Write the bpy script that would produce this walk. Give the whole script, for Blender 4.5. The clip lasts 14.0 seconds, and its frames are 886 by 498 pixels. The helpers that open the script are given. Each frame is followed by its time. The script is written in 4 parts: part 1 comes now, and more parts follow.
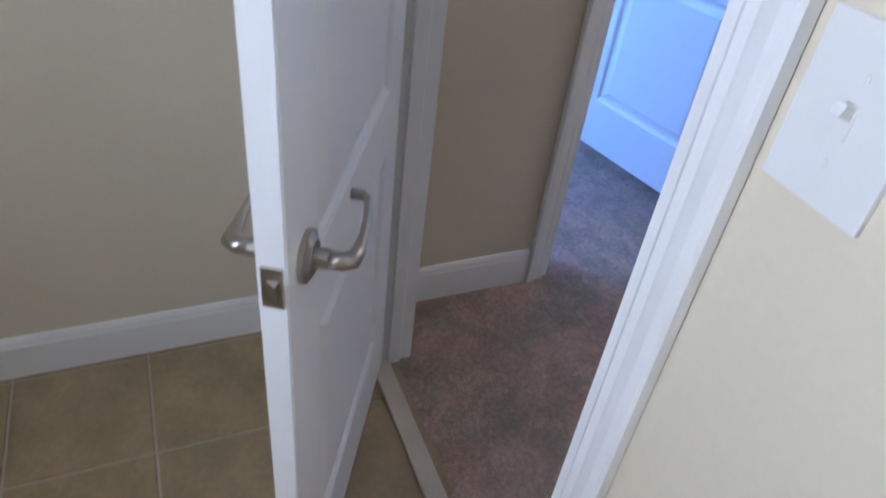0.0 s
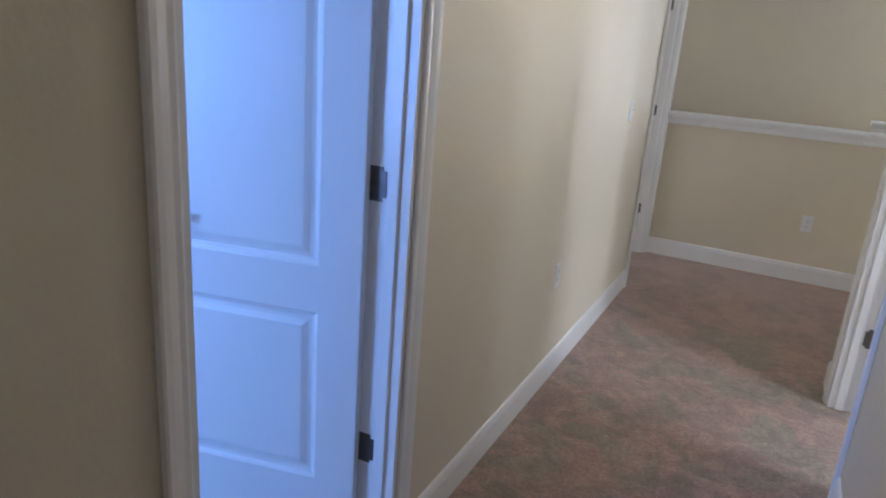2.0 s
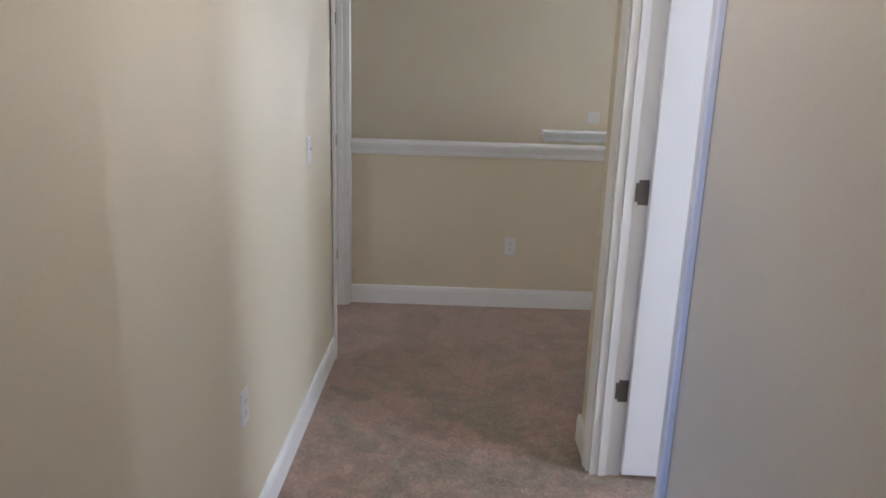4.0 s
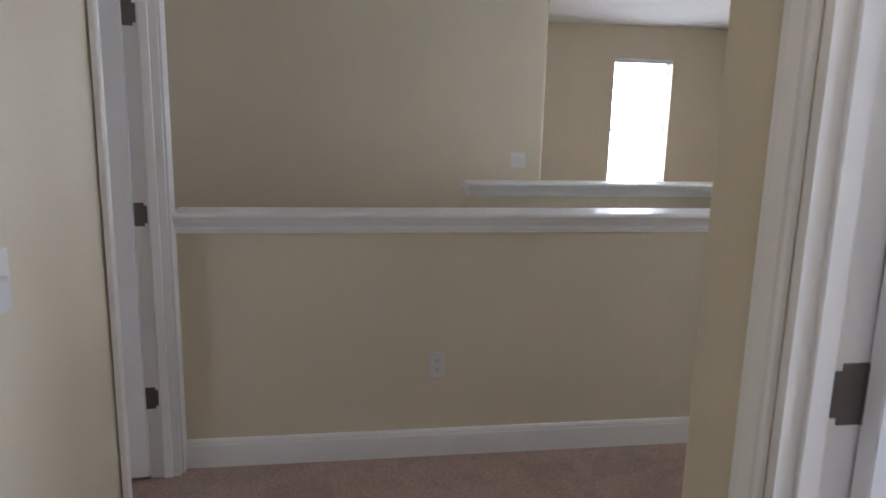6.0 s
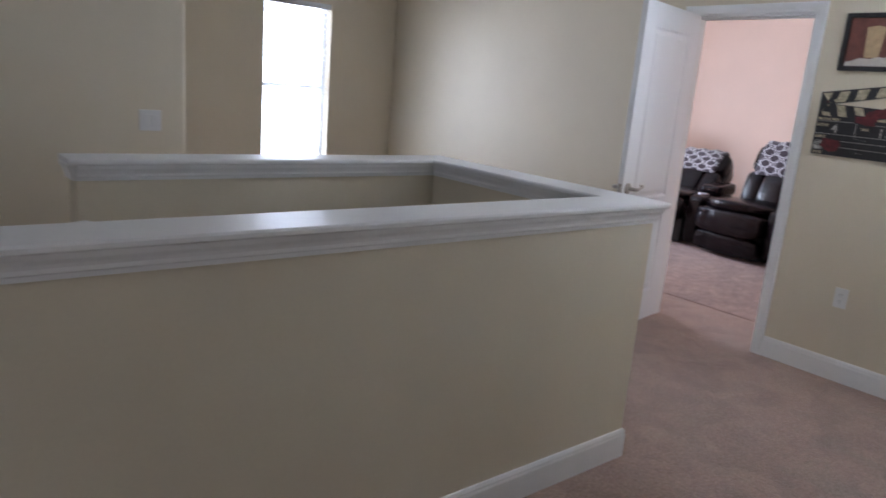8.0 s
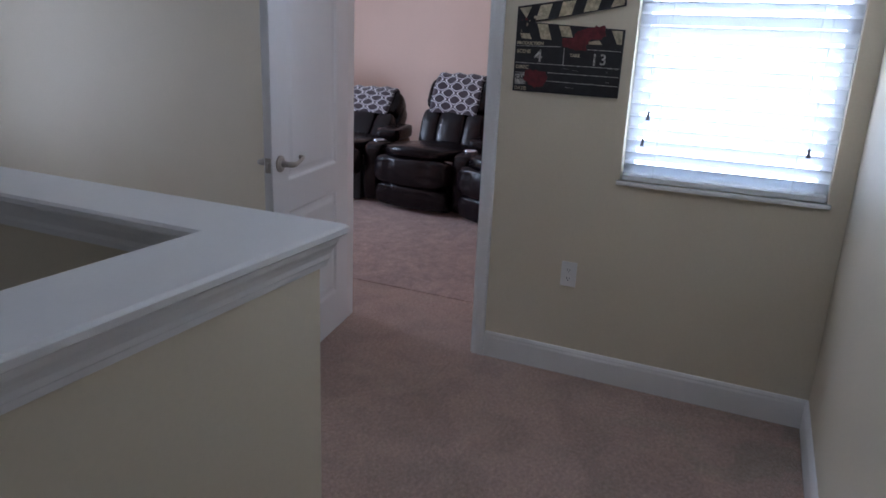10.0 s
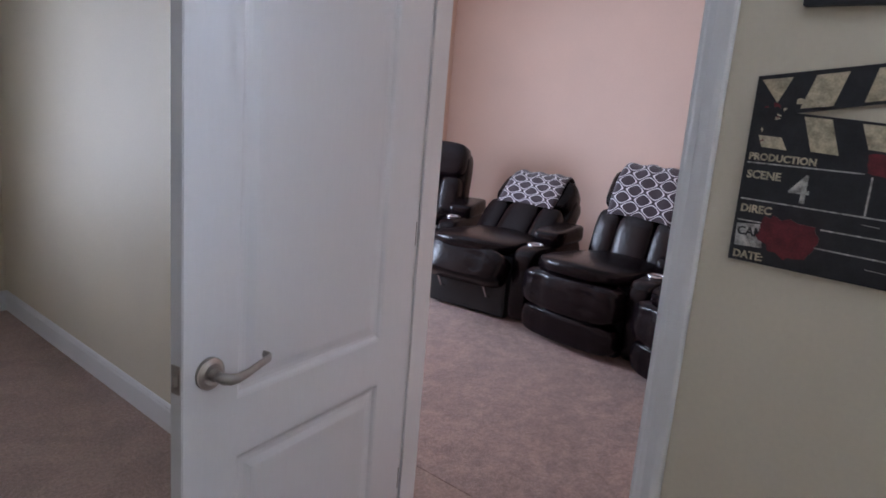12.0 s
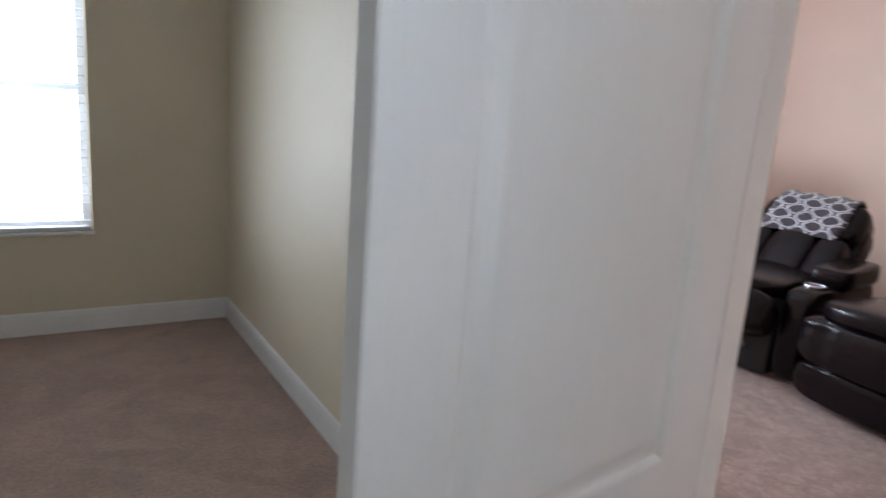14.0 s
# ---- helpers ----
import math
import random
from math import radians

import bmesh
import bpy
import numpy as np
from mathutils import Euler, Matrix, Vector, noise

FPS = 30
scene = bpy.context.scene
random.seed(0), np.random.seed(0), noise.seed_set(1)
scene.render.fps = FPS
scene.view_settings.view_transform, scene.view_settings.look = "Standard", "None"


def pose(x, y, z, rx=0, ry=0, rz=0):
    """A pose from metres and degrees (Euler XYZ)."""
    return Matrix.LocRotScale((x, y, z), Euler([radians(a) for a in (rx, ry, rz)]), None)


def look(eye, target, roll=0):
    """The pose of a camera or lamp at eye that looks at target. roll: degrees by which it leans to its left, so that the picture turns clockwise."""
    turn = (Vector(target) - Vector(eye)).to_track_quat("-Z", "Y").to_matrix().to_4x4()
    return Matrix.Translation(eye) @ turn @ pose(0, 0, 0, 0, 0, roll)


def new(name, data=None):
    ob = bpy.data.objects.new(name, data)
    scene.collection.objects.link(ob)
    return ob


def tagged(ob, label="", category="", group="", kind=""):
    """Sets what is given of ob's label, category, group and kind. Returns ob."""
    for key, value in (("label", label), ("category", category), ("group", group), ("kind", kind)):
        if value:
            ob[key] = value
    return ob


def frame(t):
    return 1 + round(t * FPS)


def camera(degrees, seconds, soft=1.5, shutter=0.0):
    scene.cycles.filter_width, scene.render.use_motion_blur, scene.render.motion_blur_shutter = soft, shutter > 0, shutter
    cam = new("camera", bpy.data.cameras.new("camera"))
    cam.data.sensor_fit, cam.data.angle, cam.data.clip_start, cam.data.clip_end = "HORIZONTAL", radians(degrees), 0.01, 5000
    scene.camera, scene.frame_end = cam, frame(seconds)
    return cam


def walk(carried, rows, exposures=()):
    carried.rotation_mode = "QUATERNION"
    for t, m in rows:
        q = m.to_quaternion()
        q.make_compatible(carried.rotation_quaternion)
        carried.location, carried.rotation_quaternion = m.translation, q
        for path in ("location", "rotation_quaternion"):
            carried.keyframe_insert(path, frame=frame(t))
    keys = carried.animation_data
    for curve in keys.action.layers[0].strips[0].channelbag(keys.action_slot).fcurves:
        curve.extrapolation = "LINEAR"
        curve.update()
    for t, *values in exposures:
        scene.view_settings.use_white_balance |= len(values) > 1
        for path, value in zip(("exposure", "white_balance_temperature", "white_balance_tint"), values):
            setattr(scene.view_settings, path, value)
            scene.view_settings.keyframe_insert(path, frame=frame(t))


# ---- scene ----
cam = camera(65.4, 14.0, soft=1.6, shutter=0.2)

PATH = [
    (0, (1.427, -5.723, 1.431), (0.015, -5.031, 0.195), 7.5),
    (0.5, (1.297, -5.609, 1.466), (-0.192, -4.726, 0.468), 3.5),
    (1, (1.173, -5.541, 1.459), (-0.297, -4.391, 0.741), 3.7),
    (1.5, (0.947, -5.503, 1.507), (-0.237, -4.018, 0.879), 4.4),
    (2, (0.818, -5.403, 1.505), (-0.02, -3.685, 0.915), 4.4),
    (2.5, (0.735, -5.238, 1.488), (0.184, -3.438, 0.812), 2.6),
    (3, (0.655, -5.05, 1.503), (0.364, -3.206, 0.786), 2.1),
    (3.5, (0.599, -4.839, 1.503), (0.483, -2.939, 0.89), 2.1),
    (4, (0.608, -4.463, 1.525), (0.593, -2.525, 1.032), 1.8),
    (6.5, (0.584, -2.521, 1.502), (0.958, -0.593, 1.12), 2.2),
    (7, (0.571, -2.265, 1.506), (1.06, -0.362, 1.13), 3.2),
    (7.5, (0.678, -1.912, 1.506), (1.482, -0.127, 1.1), 3.4),
    (8, (0.854, -1.55, 1.458), (2.089, -0.044, 1.002), 4.8),
    (8.2, (0.989, -1.438, 1.425), (2.37, -0.072, 0.948), 5.2),
    (8.5, (1.063, -1.277, 1.442), (2.65, -0.179, 0.913), 5.4),
    (8.7, (1.148, -1.194, 1.432), (2.833, -0.269, 0.879), 5.4),
    (10.8, (2.825, -0.53, 1.445), (4.58, 0.247, 0.878), 2.4),
    (11, (3.003, -0.483, 1.491), (4.717, 0.368, 0.909), 2.1),
    (11.5, (3.383, -0.342, 1.503), (5.014, 0.71, 1.021), 3.2),
    (12, (3.642, -0.181, 1.513), (5.123, 1.096, 1.094), 4.8),
    (12.5, (3.816, 0.033, 1.536), (5.326, 1.287, 1.152), 5.5),
    (13, (3.916, 0.137, 1.537), (5.479, 1.302, 1.094), 7.4),
    (13.5, (3.982, 0.225, 1.493), (5.437, 1.529, 1.064), 5.8),
    (14, (3.974, 0.371, 1.449), (4.997, 2.034, 1.017), 4.3),
]
EXPOSURE = [(0, 1.65, 5480, 15), (0.5, 1.22, 5500, 14), (1, 0.95, 5620, 12), (2, 1.12, 5980, 13), (3, 1.03, 6080, 14), (4, 1.0, 6120, 14), (6.5, 0.5, 6020, 16), (7.5, 0.3, 5830, 16), (8, 0.25, 5780, 16), (8.5, 0.08, 5720, 16),
            (11, -0.8, 5420, 17), (11.5, -0.8, 5430, 17), (12, -0.25, 5720, 18), (12.5, 0.0, 5720, 14), (13, 0.08, 5700, 11), (13.5, 0.05, 5800, 10), (14, 0.05, 5980, 10)]
walk(cam, [(t, look(eye, target, roll)) for t, eye, target, roll in PATH], EXPOSURE)

# ---- world and light ----
world = bpy.data.worlds.new("world")
scene.world = world
world.use_nodes = True
wn = world.node_tree
sky = wn.nodes.new("ShaderNodeTexSky")
sky.sky_type, sky.sun_disc = "NISHITA", False
sky.sun_elevation, sky.sun_rotation = radians(68), radians(270)
wn.links.new(sky.outputs[0], wn.nodes["Background"].inputs[0])
wn.nodes["Background"].inputs[1].default_value = 0.12
sun = new("sun", bpy.data.lights.new("sun", "SUN"))
sun.data.energy, sun.data.angle, sun.data.color = 2.5, radians(0.5), (1, 0.95, 0.88)
sun.matrix_world = pose(0, 0, 12, 22, 0, -90)


def window_light(name, at, to, w, h, power, color):
    """Daylight that enters by a window's opening, known or added."""
    lamp = new(name, bpy.data.lights.new(name, "AREA"))
    lamp.data.shape, lamp.data.size, lamp.data.size_y = "RECTANGLE", w, h
    lamp.data.energy, lamp.data.color = power, color
    lamp.matrix_world = look(at, to)
    return lamp


DAY = (0.82, 0.91, 1.0)
BLUE = (0.21, 0.42, 1.0)
window_light("daylight_landing", (4.15, 5.25, 1.45), (4.0, 0, 2.9), 1.9, 2.6, 205, (0.89, 0.94, 1.0))
window_light("daylight_loft", (5.52, -0.66, 1.33), (0, 1.2, 2.3), 1.05, 2.0, 250, DAY)
window_light("daylight_theatre", (6.25, 5.30, 1.5), (9.3, 1.4, 2.1), 1.5, 1.2, 124, DAY)
window_light("daylight_bedroom", (-2.25, -6.78, 1.5), (-0.6, -3.0, 0.6), 1.3, 1.3, 45, BLUE)
window_light("daylight_study", (4.72, -3.6, 1.5), (0, -3.4, 1.0), 1.3, 1.3, 40, (0.75, 0.86, 1.0))
# Added lamp: stands in for the bathroom's unseen light behind the viewpoint.
window_light("bath_fill", (1.45, -7.08, 1.65), (1.30, 0, 1.2), 0.6, 1.0, 7, (0.88, 0.94, 1.0))
# Fill lamp with no known source, added to brighten the passage wall.
window_light("passage_fill", (-1.98, 1.25, 1.65), (2.0, 1.9, 1.75), 1.2, 1.2, 3.2, (0.92, 0.95, 1.0))
# Weak lamp by an invented window, so the open guest leaf is lit.
window_light("guest_fill", (-3.08, -1.6, 1.5), (0, -1.2, 1.0), 0.9, 1.1, 9, (0.85, 0.9, 1.0))

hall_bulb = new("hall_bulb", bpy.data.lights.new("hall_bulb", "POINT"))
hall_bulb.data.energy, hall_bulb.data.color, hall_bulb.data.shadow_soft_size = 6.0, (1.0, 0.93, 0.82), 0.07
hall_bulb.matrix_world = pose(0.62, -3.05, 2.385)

# ---- materials ----


def mat(name, color, rough=0.6, metal=0.0, vary=0.12, scale=6.0, fine=180.0, bump=0.15, dist=0.002, spec=0.5, stretch=None):
    """A painted, woven or cast surface: two scales of tone and a fine relief, in metres of the world."""
    m = bpy.data.materials.new(name)
    m.use_nodes = True
    n, l = m.node_tree.nodes, m.node_tree.links
    p = n["Principled BSDF"]
    p.inputs["Roughness"].default_value, p.inputs["Metallic"].default_value = rough, metal
    p.inputs["Specular IOR Level"].default_value = spec
    tc = n.new("ShaderNodeTexCoord")
    geo = n.new("ShaderNodeNewGeometry")
    src = geo.outputs["Position"]
    if stretch:
        mp = n.new("ShaderNodeMapping")
        mp.inputs["Scale"].default_value = stretch
        l.new(src, mp.inputs[0])
        src = mp.outputs[0]
    big = n.new("ShaderNodeTexNoise")
    big.inputs["Scale"].default_value, big.inputs["Detail"].default_value = scale, 4
    small = n.new("ShaderNodeTexNoise")
    small.inputs["Scale"].default_value, small.inputs["Detail"].default_value = fine, 2
    l.new(src, big.inputs["Vector"])
    l.new(src, small.inputs["Vector"])
    mixn = n.new("ShaderNodeMath")
    mixn.operation = "MULTIPLY_ADD"
    l.new(small.outputs[0], mixn.inputs[0])
    mixn.inputs[1].default_value = 0.45
    l.new(big.outputs[0], mixn.inputs[2])
    ramp = n.new("ShaderNodeMapRange")
    ramp.inputs[1].default_value, ramp.inputs[2].default_value = 0.4, 1.05
    ramp.inputs[3].default_value, ramp.inputs[4].default_value = 1 - vary, 1 + vary
    l.new(mixn.outputs[0], ramp.inputs[0])
    mul = n.new("ShaderNodeVectorMath")
    mul.operation = "SCALE"
    mul.inputs[0].default_value = color[:3]
    l.new(ramp.outputs[0], mul.inputs["Scale"])
    l.new(mul.outputs[0], p.inputs["Base Color"])
    b = n.new("ShaderNodeBump")
    b.inputs["Strength"].default_value, b.inputs["Distance"].default_value = bump, dist
    l.new(small.outputs[0], b.inputs["Height"])
    l.new(b.outputs[0], p.inputs["Normal"])
    return m


def carpet_material(name, color, dark, mottle=(0.94, 1.04)):
    """Cut-pile carpet: tufts, trodden tracks and soft stains."""
    m = bpy.data.materials.new(name)
    m.use_nodes = True
    n, l = m.node_tree.nodes, m.node_tree.links
    p = n["Principled BSDF"]
    p.inputs["Roughness"].default_value = 1.0
    p.inputs["Specular IOR Level"].default_value = 0.05
    p.inputs["Sheen Weight"].default_value = 0.25
    p.inputs["Sheen Roughness"].default_value = 0.6
    pos = n.new("ShaderNodeNewGeometry").outputs["Position"]

    def tex(scale, detail=3, distort=0.0, rough=0.5):
        t = n.new("ShaderNodeTexNoise")
        t.inputs["Scale"].default_value, t.inputs["Detail"].default_value = scale, detail
        t.inputs["Distortion"].default_value, t.inputs["Roughness"].default_value = distort, rough
        l.new(pos, t.inputs["Vector"])
        return t.outputs[0]

    def span(src, a, b, c, d):
        r = n.new("ShaderNodeMapRange")
        for i, v in enumerate((a, b, c, d)):
            r.inputs[i + 1].default_value = v
        l.new(src, r.inputs[0])
        return r.outputs[0]

    def times(a, b):
        r = n.new("ShaderNodeMath")
        r.operation = "MULTIPLY"
        l.new(a, r.inputs[0])
        l.new(b, r.inputs[1])
        return r.outputs[0]
    sep = n.new("ShaderNodeSeparateXYZ")
    l.new(pos, sep.inputs[0])
    worn = span(sep.outputs[1], -0.9, -1.9, 0.0, 1.0)
    nap = span(tex(2.6, 3, 1.2, 0.5), 0.44, 0.56, 0.91, 1.04)
    scuff = n.new("ShaderNodeMix")
    l.new(worn, scuff.inputs[0])
    l.new(span(tex(13.0, 5, 0.7, 0.65), 0.38, 0.62, *mottle), scuff.inputs[2])
    l.new(span(tex(9.0, 7, 1.1, 0.68), 0.42, 0.60, 0.85, 1.12), scuff.inputs[3])
    track = scuff.outputs[0]
    tuft = span(tex(260, 2), 0.3, 0.7, 0.72, 1.25)
    clump = span(tex(70, 3), 0.3, 0.7, 0.78, 1.18)
    tone = times(times(nap, track), times(tuft, clump))
    mixc = n.new("ShaderNodeMix")
    mixc.data_type = "RGBA"
    mixc.inputs[6].default_value, mixc.inputs[7].default_value = (*color, 1), (*dark, 1)
    l.new(times(span(tex(4.2, 6, 0.8, 0.65), 0.48, 0.58, 0, 1.0), span(sep.outputs[1], -0.2, -1.6, 0.2, 1.0)), mixc.inputs[0])
    sc = n.new("ShaderNodeVectorMath")
    sc.operation = "SCALE"
    l.new(mixc.outputs[2], sc.inputs[0])
    l.new(tone, sc.inputs["Scale"])
    l.new(sc.outputs[0], p.inputs["Base Color"])
    bp = n.new("ShaderNodeBump")
    bp.inputs["Strength"].default_value, bp.inputs["Distance"].default_value = 0.9, 0.006
    l.new(times(tuft, clump), bp.inputs["Height"])
    l.new(bp.outputs[0], p.inputs["Normal"])
    return m


CREAM = mat("cream_wall_paint", (0.70, 0.622, 0.48), 0.55, vary=0.05, scale=1.5, fine=90, bump=0.22, dist=0.0025)
PINK = mat("salmon_wall_paint", (0.77, 0.56, 0.445), 0.6, vary=0.05, scale=1.5, fine=90, bump=0.22, dist=0.0025)
CEIL = mat("ceiling_white", (0.86, 0.86, 0.85), 0.9, vary=0.05, scale=3, fine=60, bump=0.5, dist=0.004)
TRIM = mat("white_trim_paint", (0.84, 0.83, 0.82), 0.32, vary=0.04, scale=4, fine=200, bump=0.06)
DOORW = mat("white_door_paint", (0.82, 0.82, 0.825), 0.38, vary=0.03, scale=3, fine=140, bump=0.12, dist=0.0012, stretch=(1, 1, 0.12))
PLATE = mat("white_plastic", (0.76, 0.75, 0.73), 0.3, vary=0.03, bump=0.03)
SLOT = mat("dark_slot", (0.02, 0.02, 0.02), 0.6, vary=0.1)
NICKEL = mat("satin_nickel", (0.46, 0.43, 0.39), 0.3, 1.0, vary=0.1, scale=20, fine=400, bump=0.05, dist=0.0004)
HINGE = mat("dull_nickel_hinge", (0.17, 0.155, 0.15), 0.42, 0.85, vary=0.15, scale=30, fine=400, bump=0.05, dist=0.0004)
CARPET = carpet_material("brown_carpet", (0.46, 0.307, 0.243), (0.345, 0.275, 0.205))
CARPET_PINK = carpet_material("pinkish_plush_carpet", (0.44, 0.302, 0.25), (0.36, 0.245, 0.205), (0.82, 1.10))
TILE = mat("beige_ceramic_tile", (0.36, 0.272, 0.16), 0.35, vary=0.28, scale=7, fine=60, bump=0.05, dist=0.001)
GROUT = mat("tan_grout", (0.50, 0.42, 0.32), 0.9, vary=0.12, fine=300)
MARBLE = mat("beige_threshold_stone", (0.60, 0.53, 0.43), 0.4, vary=0.12, scale=12, bump=0.04)
SLAT = mat("white_blind_slat", (0.82, 0.83, 0.84), 0.45, vary=0.03, bump=0.03)
VINYL = mat("white_vinyl_frame", (0.78, 0.79, 0.80), 0.35, vary=0.03, bump=0.03)
CORD = mat("white_cord", (0.7, 0.7, 0.7), 0.8, bump=0.2)
TASSEL = mat("grey_tassel", (0.16, 0.17, 0.2), 0.5)
GROUND = mat("lawn", (0.07, 0.11, 0.035), 0.95, vary=0.4, scale=0.8, fine=12, bump=0.6, dist=0.02)
STUCCO = mat("house_stucco", (0.55, 0.5, 0.42), 0.9, vary=0.1, scale=2, fine=60, bump=0.5, dist=0.004)


def translucent(m, amount):
    n, l = m.node_tree.nodes, m.node_tree.links
    t = n.new("ShaderNodeBsdfTranslucent")
    t.inputs[0].default_value = (0.62, 0.67, 0.73, 1)
    mx = n.new("ShaderNodeMixShader")
    mx.inputs[0].default_value = amount
    out = n["Material Output"]
    l.new(n["Principled BSDF"].outputs[0], mx.inputs[1])
    l.new(t.outputs[0], mx.inputs[2])
    l.new(mx.outputs[0], out.inputs[0])


translucent(SLAT, 0.2)
GLASS = bpy.data.materials.new("window_glass")
GLASS.use_nodes = True
gp = GLASS.node_tree.nodes["Principled BSDF"]
gp.inputs["Transmission Weight"].default_value, gp.inputs["Roughness"].default_value, gp.inputs["IOR"].default_value = 1.0, 0.0, 1.45

# ---- mesh helpers ----


def mesh_of(name, bm, material, smooth=False):
    me = bpy.data.meshes.new(name)
    bmesh.ops.recalc_face_normals(bm, faces=bm.faces[:])
    bm.to_mesh(me)
    bm.free()
    for m in material if isinstance(material, (list, tuple)) else [material]:
        me.materials.append(m)
    if smooth:
        for p in me.polygons:
            p.use_smooth = True
    return me


def thing(name, bm, material, label, category, kind="", group="", at=None, smooth=False):
    ob = new(name, mesh_of(name, bm, material, smooth))
    if at:
        ob.matrix_world = at
    return tagged(ob, label, category, group, kind)


def holder(name, label, category, at=None, kind="", group=""):
    ob = new(name)
    ob.empty_display_size = 0.1
    if at:
        ob.matrix_world = at
    return tagged(ob, label, category, group, kind)


def part(name, bm, material, parent, label="", smooth=False, at=None, kind=""):
    ob = new(name, bm if isinstance(bm, bpy.types.Mesh) else mesh_of(name, bm, material, smooth))
    ob.parent = parent
    if at:
        ob.matrix_basis = at
    return tagged(ob, label, kind=kind)


def box(bm, lo, hi, bevel=0.0, seg=1):
    lo, hi = Vector(lo), Vector(hi)
    r = bmesh.ops.create_cube(bm, size=1, matrix=Matrix.LocRotScale((lo + hi) / 2, None, hi - lo))
    if bevel:
        es = {e for v in r["verts"] for e in v.link_edges}
        bmesh.ops.bevel(bm, geom=list(es), offset=bevel, segments=seg, profile=0.6, affect="EDGES", clamp_overlap=True)
    return bm


def boxed(lo, hi, bevel=0.0, seg=1):
    return box(bmesh.new(), lo, hi, bevel, seg)


def rod(bm, a, b, r, seg=16, r2=None):
    a, b = Vector(a), Vector(b)
    q = (b - a).to_track_quat("Z", "Y")
    bmesh.ops.create_cone(bm, cap_ends=True, segments=seg, radius1=r, radius2=r if r2 is None else r2, depth=(b - a).length,
                          matrix=Matrix.LocRotScale((a + b) / 2, q, None))
    return bm


def sweep(points, radii, seg=10):
    """A round bar along points, each with its radius or (radius across, radius up)."""
    bm = bmesh.new()
    rings = []
    pts = [Vector(p) for p in points]
    for i, p in enumerate(pts):
        d = (pts[min(i + 1, len(pts) - 1)] - pts[max(i - 1, 0)]).normalized()
        up = Vector((0, 0, 1)) if abs(d.z) < 0.95 else Vector((0, 1, 0))
        side = d.cross(up).normalized()
        up = side.cross(d)
        ra, rb = radii[i] if isinstance(radii[i], tuple) else (radii[i], radii[i])
        rings.append([bm.verts.new(p + side * ra * math.cos(a) + up * rb * math.sin(a)) for a in (2 * math.pi * k / seg for k in range(seg))])
    for a, b in zip(rings, rings[1:]):
        for k in range(seg):
            bm.faces.new((a[k], a[(k + 1) % seg], b[(k + 1) % seg], b[k]))
    bm.faces.new(rings[0])
    bm.faces.new(rings[-1][::-1])
    return bm


def run(path, profile, closed_ends=True):
    """A moulding: a profile of (out, up) swept with mitres along a plan path of (x, y), out to the left of its way."""
    bm = bmesh.new()
    pts = [Vector((*p, 0)) for p in path]
    rings = []
    for i, p in enumerate(pts):
        d0 = (p - pts[i - 1]).normalized() if i else None
        d1 = (pts[i + 1] - p).normalized() if i + 1 < len(pts) else None
        n0 = Vector((-d0.y, d0.x, 0)) if d0 else None
        n1 = Vector((-d1.y, d1.x, 0)) if d1 else None
        if n0 and n1:
            m = (n0 + n1).normalized()
            m = m / max(m.dot(n0), 0.3)
        else:
            m = n0 or n1
        rings.append([bm.verts.new(p + m * o + Vector((0, 0, z))) for o, z in profile])
    k = len(profile)
    for a, b in zip(rings, rings[1:]):
        for i in range(k):
            bm.faces.new((a[i], a[(i + 1) % k], b[(i + 1) % k], b[i]))
    bm.faces.new(rings[0])
    bm.faces.new(rings[-1][::-1])
    return bm


def slab(us, vs, solid, c0, c1, place):
    """A plate of cells us x vs, with holes where solid(i, j) is false; place(u, v, c) gives the point."""
    bm = bmesh.new()
    cache = {}

    def v(i, j, c):
        if (i, j, c) not in cache:
            cache[i, j, c] = bm.verts.new(place(us[i], vs[j], c))
        return cache[i, j, c]
    nu, nv = len(us) - 1, len(vs) - 1
    full = lambda i, j: 0 <= i < nu and 0 <= j < nv and solid(i, j)
    for i in range(nu):
        for j in range(nv):
            if not full(i, j):
                continue
            for c in (c0, c1):
                bm.faces.new((v(i, j, c), v(i + 1, j, c), v(i + 1, j + 1, c), v(i, j + 1, c)))
            for di, dj, a, b in ((-1, 0, (i, j), (i, j + 1)), (1, 0, (i + 1, j), (i + 1, j + 1)), (0, -1, (i, j), (i + 1, j)), (0, 1, (i, j + 1), (i + 1, j + 1))):
                if not full(i + di, j + dj):
                    bm.faces.new((v(*a, c0), v(*b, c0), v(*b, c1), v(*a, c1)))
    bmesh.ops.recalc_face_normals(bm, faces=bm.faces[:])
    return bm


